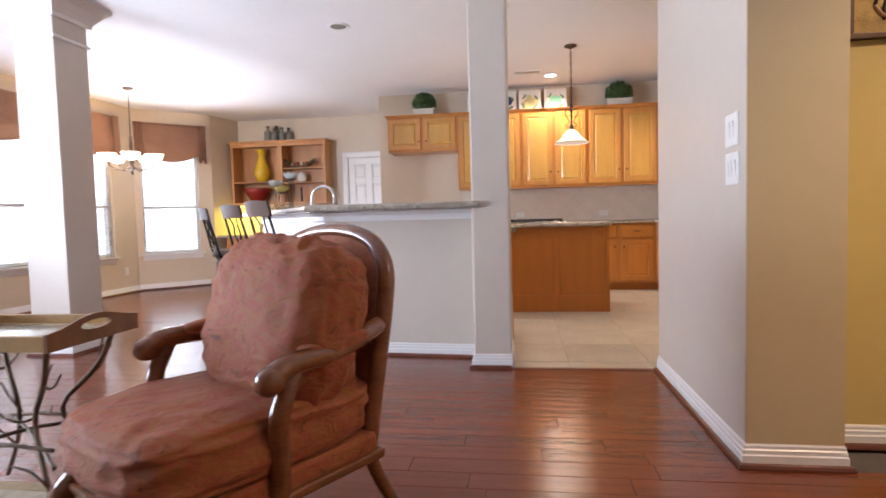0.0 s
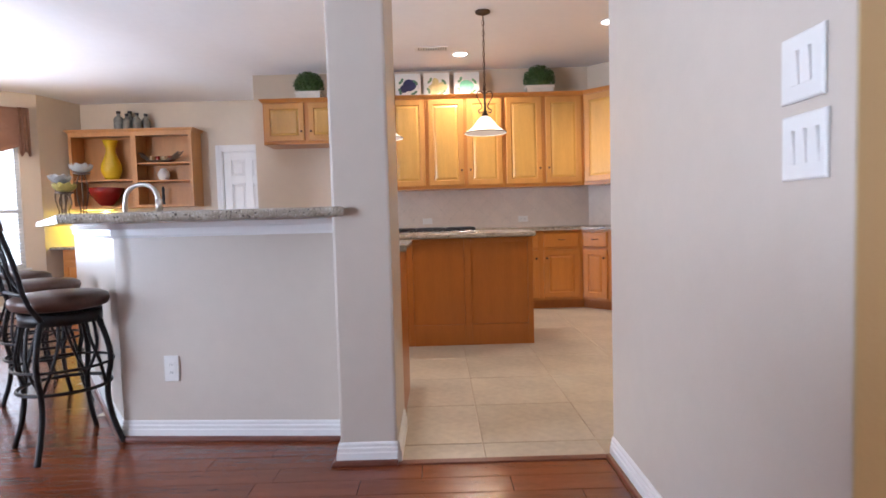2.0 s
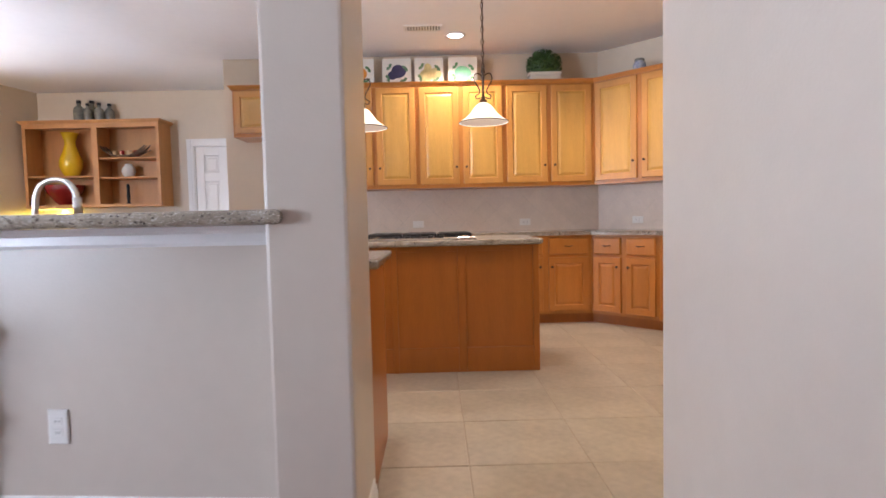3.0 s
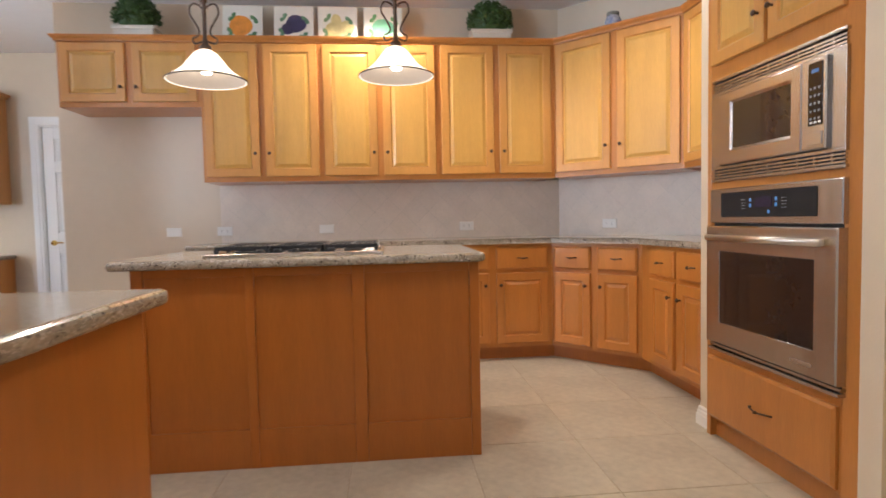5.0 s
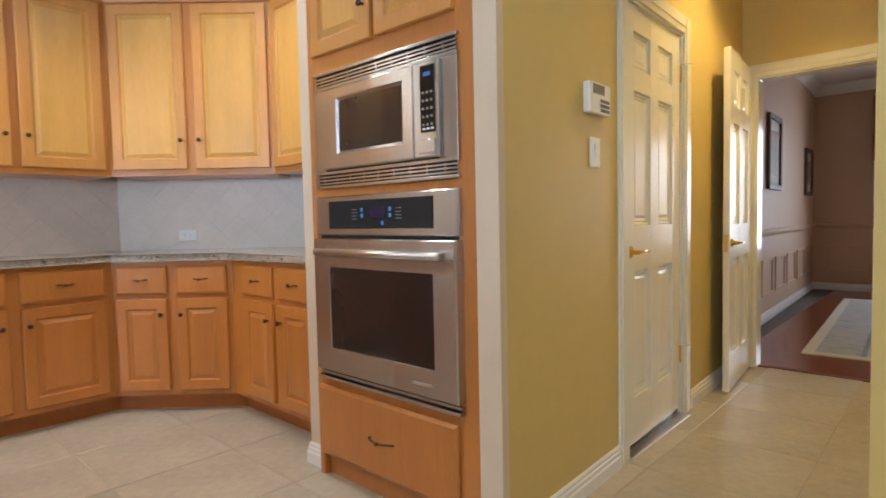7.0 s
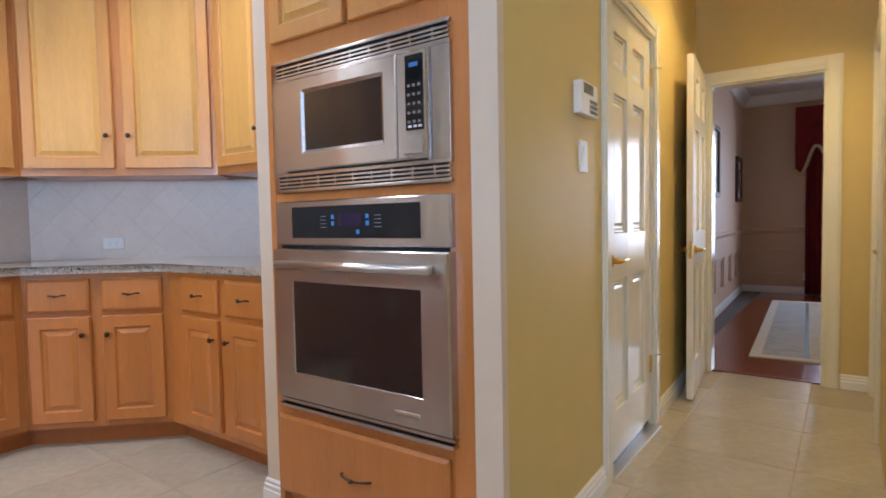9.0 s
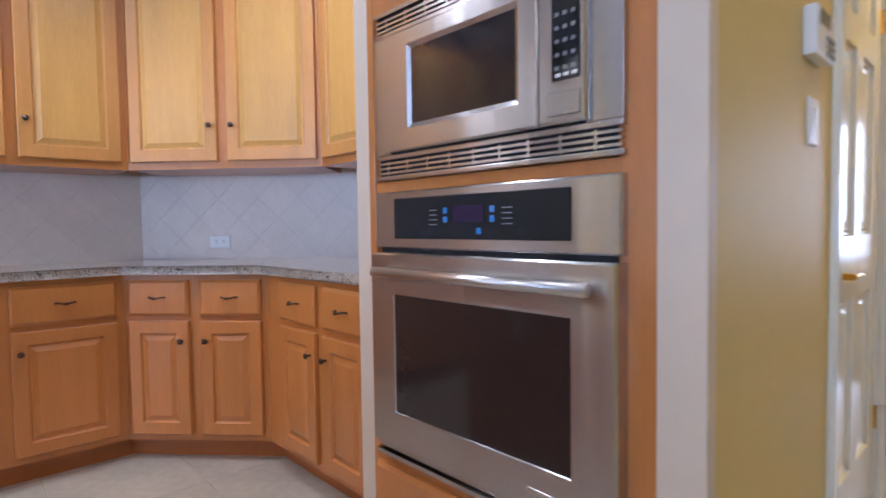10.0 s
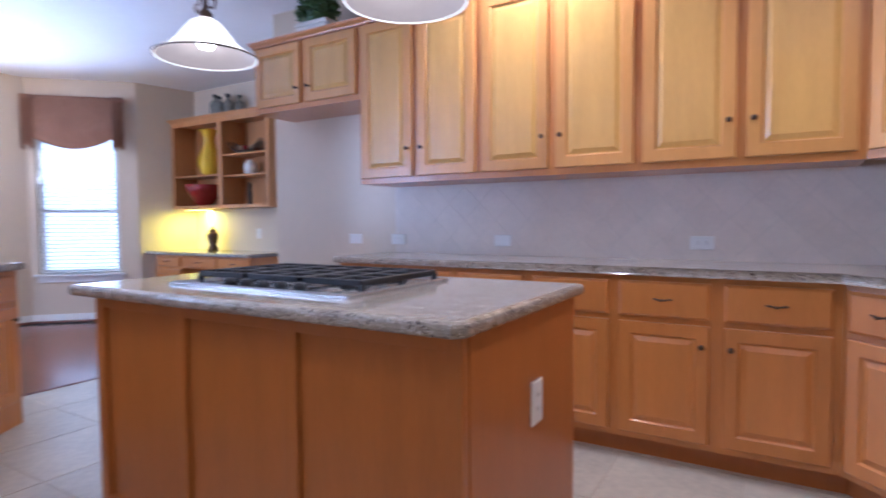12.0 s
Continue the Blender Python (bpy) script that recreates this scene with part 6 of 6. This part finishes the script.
for y0, y1, mat in ((5.34, 5.62, M_BLUE), (5.31, 5.34, M_IRON), (4.95, 5.31, M_RUG), (4.92, 4.95, M_IRON), (4.45, 4.92, M_BLUE), (4.42, 4.45, M_IRON), (3.9, 4.42, M_RUG), (3.2, 3.9, M_BLUE)):
    part("band", box((6.02, y0, 0.0005), (9.2, y1, 0.012)), mat, rug, "dark woven line" if mat is M_IRON else "")
for i in range(14):
    part("stitch", box((6.3 + i * 0.2, 5.10, 0.0115), (6.34 + i * 0.2, 5.16, 0.0128)), M_BLUE, rug)

# ---- backsplash, tiles and floor boards ----
def clip(poly, a, b, c):
    """The part of a plan polygon with a*x + b*y <= c."""
    out = []
    for p, q in zip(poly, poly[1:] + poly[:1]):
        dp, dq = a * p[0] + b * p[1] - c, a * q[0] + b * q[1] - c
        if dp <= 0:
            out.append(p)
        if dp * dq < 0:
            k = dp / (dp - dq)
            out.append((p[0] + (q[0] - p[0]) * k, p[1] + (q[1] - p[1]) * k))
    return out


M_SPLASH = material("tumbled beige splash tile", (0.71, 0.625, 0.54), 0.42, vary=0.06, scale=7, bump=0.15, bump_scale=70, island=0.018)


def backsplash(m, w, z0=0.913, z1=1.369, s=0.155):
    t = tagged(new("trim_backsplash"), "beige stone backsplash tiles laid on the diagonal", "backsplash", kind="structure")
    t.matrix_world = m
    part("grout", box((0, -0.005, z0), (w, 0, z1)), M_GROUT_PALE, t)
    h, g = s / math.sqrt(2), 0.0012
    for i in range(-2, int(w / (2 * h)) + 3):
        for j in range(-2, int((z1 - z0) / h) + 3):
            cx, cz = (i * 2 + (j % 2)) * h, z0 + j * h
            r = h - g
            poly = [(cx - r, cz), (cx, cz - r), (cx + r, cz), (cx, cz + r)]
            for a, b, c in ((-1, 0, 0), (1, 0, w), (0, -1, -z0), (0, 1, z1)):
                poly = clip(poly, a, b, c) if len(poly) > 2 else []
            if len(poly) < 3:
                continue
            bm = bmesh.new()
            f, k = [bm.verts.new((x, -0.0075, z)) for x, z in poly], [bm.verts.new((x, -0.004, z)) for x, z in poly]
            bm.faces.new(f)
            for n_ in range(len(f)):
                bm.faces.new((f[n_], k[n_], k[(n_ + 1) % len(f)], f[(n_ + 1) % len(f)]))
            part("tile", bm, M_SPLASH, t)


M_GROUT_PALE = material("pale grout", (0.55, 0.50, 0.44), 0.9, vary=0.08)
backsplash(pose(-0.46, 8.81, 0), 2.735)
backsplash(pose(2.28, 8.81, 0, 0, 0, math.degrees(math.atan2(-0.91, 0.89))), 1.27)
backsplash(pose(3.17, 7.89, 0, 0, 0, -90), 1.0)

tile_floor = tagged(new("floor_tile"), "large beige stone floor tiles with tan grout", "floor", kind="structure")
part("grout_bed", boxes(((-2.4, 4.99, -0.0135), (5.30, 10.02, -0.003)), ((0.295, 4.50, -0.0135), (5.30, 4.99, -0.003)), ((5.30, 5.08, -0.0135), (5.36, 5.80, -0.003))), M_GROUT, tile_floor)
shared = {}
for i in range(-7, 10):
    for j in range(-2, 10):
        x0, y0, x1, y1 = TX + i * TILE, TY + j * TILE, TX + (i + 1) * TILE, TY + (j + 1) * TILE
        x0, y0, x1, y1 = max(x0, -2.4), max(y0, 4.50), min(x1, 5.36), min(y1, 10.02)
        if y0 < 4.9 and x0 < 1.2:
            x0 = max(x0, 0.295)
        cx, cy = (x0 + x1) / 2, (y0 + y1) / 2
        inside = (Vector((cx, cy)) - P0).dot(N) > 0.15 if cy < 7 else True
        hidden = (cy < 4.82 and cx > 1.45) or (cy > 6.3 and cx > 3.0) or cy > 8.9 and cx > -1.5
        if x1 - x0 < 0.03 or y1 - y0 < 0.03 or not inside or hidden or (x1 > 5.31 and not 5.1 < cy < 5.8):
            continue
        key = (round(x1 - x0, 3), round(y1 - y0, 3))
        if key not in shared:
            a, b, g = (x1 - x0) / 2, (y1 - y0) / 2, 0.0025
            bm = loops(bmesh.new(), [(-a + g, -b + g, a - g, b - g, -0.012), (-a + g, -b + g, a - g, b - g, -0.002), (-a + g + 0.002, -b + g + 0.002, a - g - 0.002, b - g - 0.002, 0.0)])
            for v in bm.verts:
                v.co = (v.co.x, v.co.z, v.co.y)
            bmesh.ops.recalc_face_normals(bm, faces=bm.faces)
            shared[key] = mesh("tile", bm, M_TILE)
        o = new("tile", shared[key])
        o.parent = tile_floor
        o.location = (cx, cy, random.uniform(-0.0006, 0.0006))

tagged(part("trim_threshold", box((0.295, 4.462, -0.012), (1.212, 4.505, 0.006), 0.004), M_SHOE), "dark wood strip between tile and boards", "threshold", kind="structure")
tagged(part("trim_threshold", box((-2.425, 6.6, -0.012), (-2.395, 10.1, 0.006), 0.004), M_SHOE), "dark wood strip between tile and boards", "threshold", kind="structure")
tagged(part("trim_threshold", box((5.345, 5.08, -0.012), (5.385, 5.80, 0.006), 0.004), M_SHOE), "dark wood strip in the dining doorway", "threshold", kind="structure")
M_BOARD = material("hand scraped mahogany boards", (0.178, 0.043, 0.017), 0.19, vary=0.24, scale=2.2, stretch=(0.8, 7, 1), bump=0.4, bump_scale=9, coat=0.08, island=0.12)
wood_floor = tagged(new("floor_wood"), "dark reddish hand-scraped wood floor boards", "floor", kind="structure")
rest = bmesh.new()
rng = random.Random(2)
W, boards = 0.125, {}


def board(x0, x1, y0, near):
    g, a, b = 0.0006, (x1 - x0) / 2, W / 2
    z = rng.uniform(-0.0006, 0.0006)
    if near:
        key = round(x1 - x0, 2)
        if key not in boards:
            bm = loops(bmesh.new(), [(-a + g, -b + g, a - g, b - g, -0.012), (-a + g, -b + g, a - g, b - g, -0.001), (-a + g + 0.0015, -b + g + 0.0015, a - g - 0.0015, b - g - 0.0015, 0.0)])
            for v in bm.verts:
                v.co = (v.co.x, v.co.z, v.co.y)
            bmesh.ops.recalc_face_normals(bm, faces=bm.faces)
            boards[key] = mesh("plank", bm, M_BOARD)
        o = new("plank", boards[key])
        o.parent = wood_floor
        o.location = ((x0 + x1) / 2, y0 + b, z)
    else:
        pts = [(x0 + g, y0 + g), (x1 - g, y0 + g), (x1 - g, y0 + W - g), (x0 + g, y0 + W - g)]
        c = [(x0 + g + 0.0015, y0 + g + 0.0015), (x1 - g - 0.0015, y0 + g + 0.0015), (x1 - g - 0.0015, y0 + W - g - 0.0015), (x0 + g + 0.0015, y0 + W - g - 0.0015)]
        lo, hi = [rest.verts.new((*p, z - 0.0002)) for p in pts], [rest.verts.new((*p, z)) for p in c]
        rest.faces.new(hi)
        for k in range(4):
            rest.faces.new((lo[k], lo[(k + 1) % 4], hi[(k + 1) % 4], hi[k]))


count = 0
for r in range(int(13.0 / W)):
    y = 4.462 - W * (24 + 36) + r * W
    spans = [(-5.42, 1.56 if y > 3.0 else 4.0)] if y < 4.40 else [(-5.42, -2.41 if y > 6.75 else (0.028 if y < 4.86 else inner(0.3, y)[0]))]
    if y > 9.9:
        break
    if y > 8.3:
        spans = [(-5.42 + (y - 8.3), -2.41)]
    for a, b in spans:
        x = a - rng.uniform(0, 0.8)
        while x < b:
            n_ = rng.choice((0.42, 0.6, 0.78, 0.96, 1.14))
            x0, x1 = max(x, a), min(x + n_, b)
            near = -3.2 < (x0 + x1) / 2 < 1.6 and 1.7 < y < 5.3 and count < 300
            count += near
            if x1 - x0 > 0.03:
                board(x0, x1, y, near)
            x += n_
for r in range(int(3.12 / W)):
    x = 5.39 - rng.uniform(0, 0.6)
    while x < 10.2:
        n_ = rng.choice((0.6, 0.78, 0.96, 1.14))
        board(max(x, 5.39), min(x + n_, 10.2), 3.0 + r * W, False)
        x += n_
part("far_planks", rest, M_BOARD, wood_floor)["kind"] = "stuff"
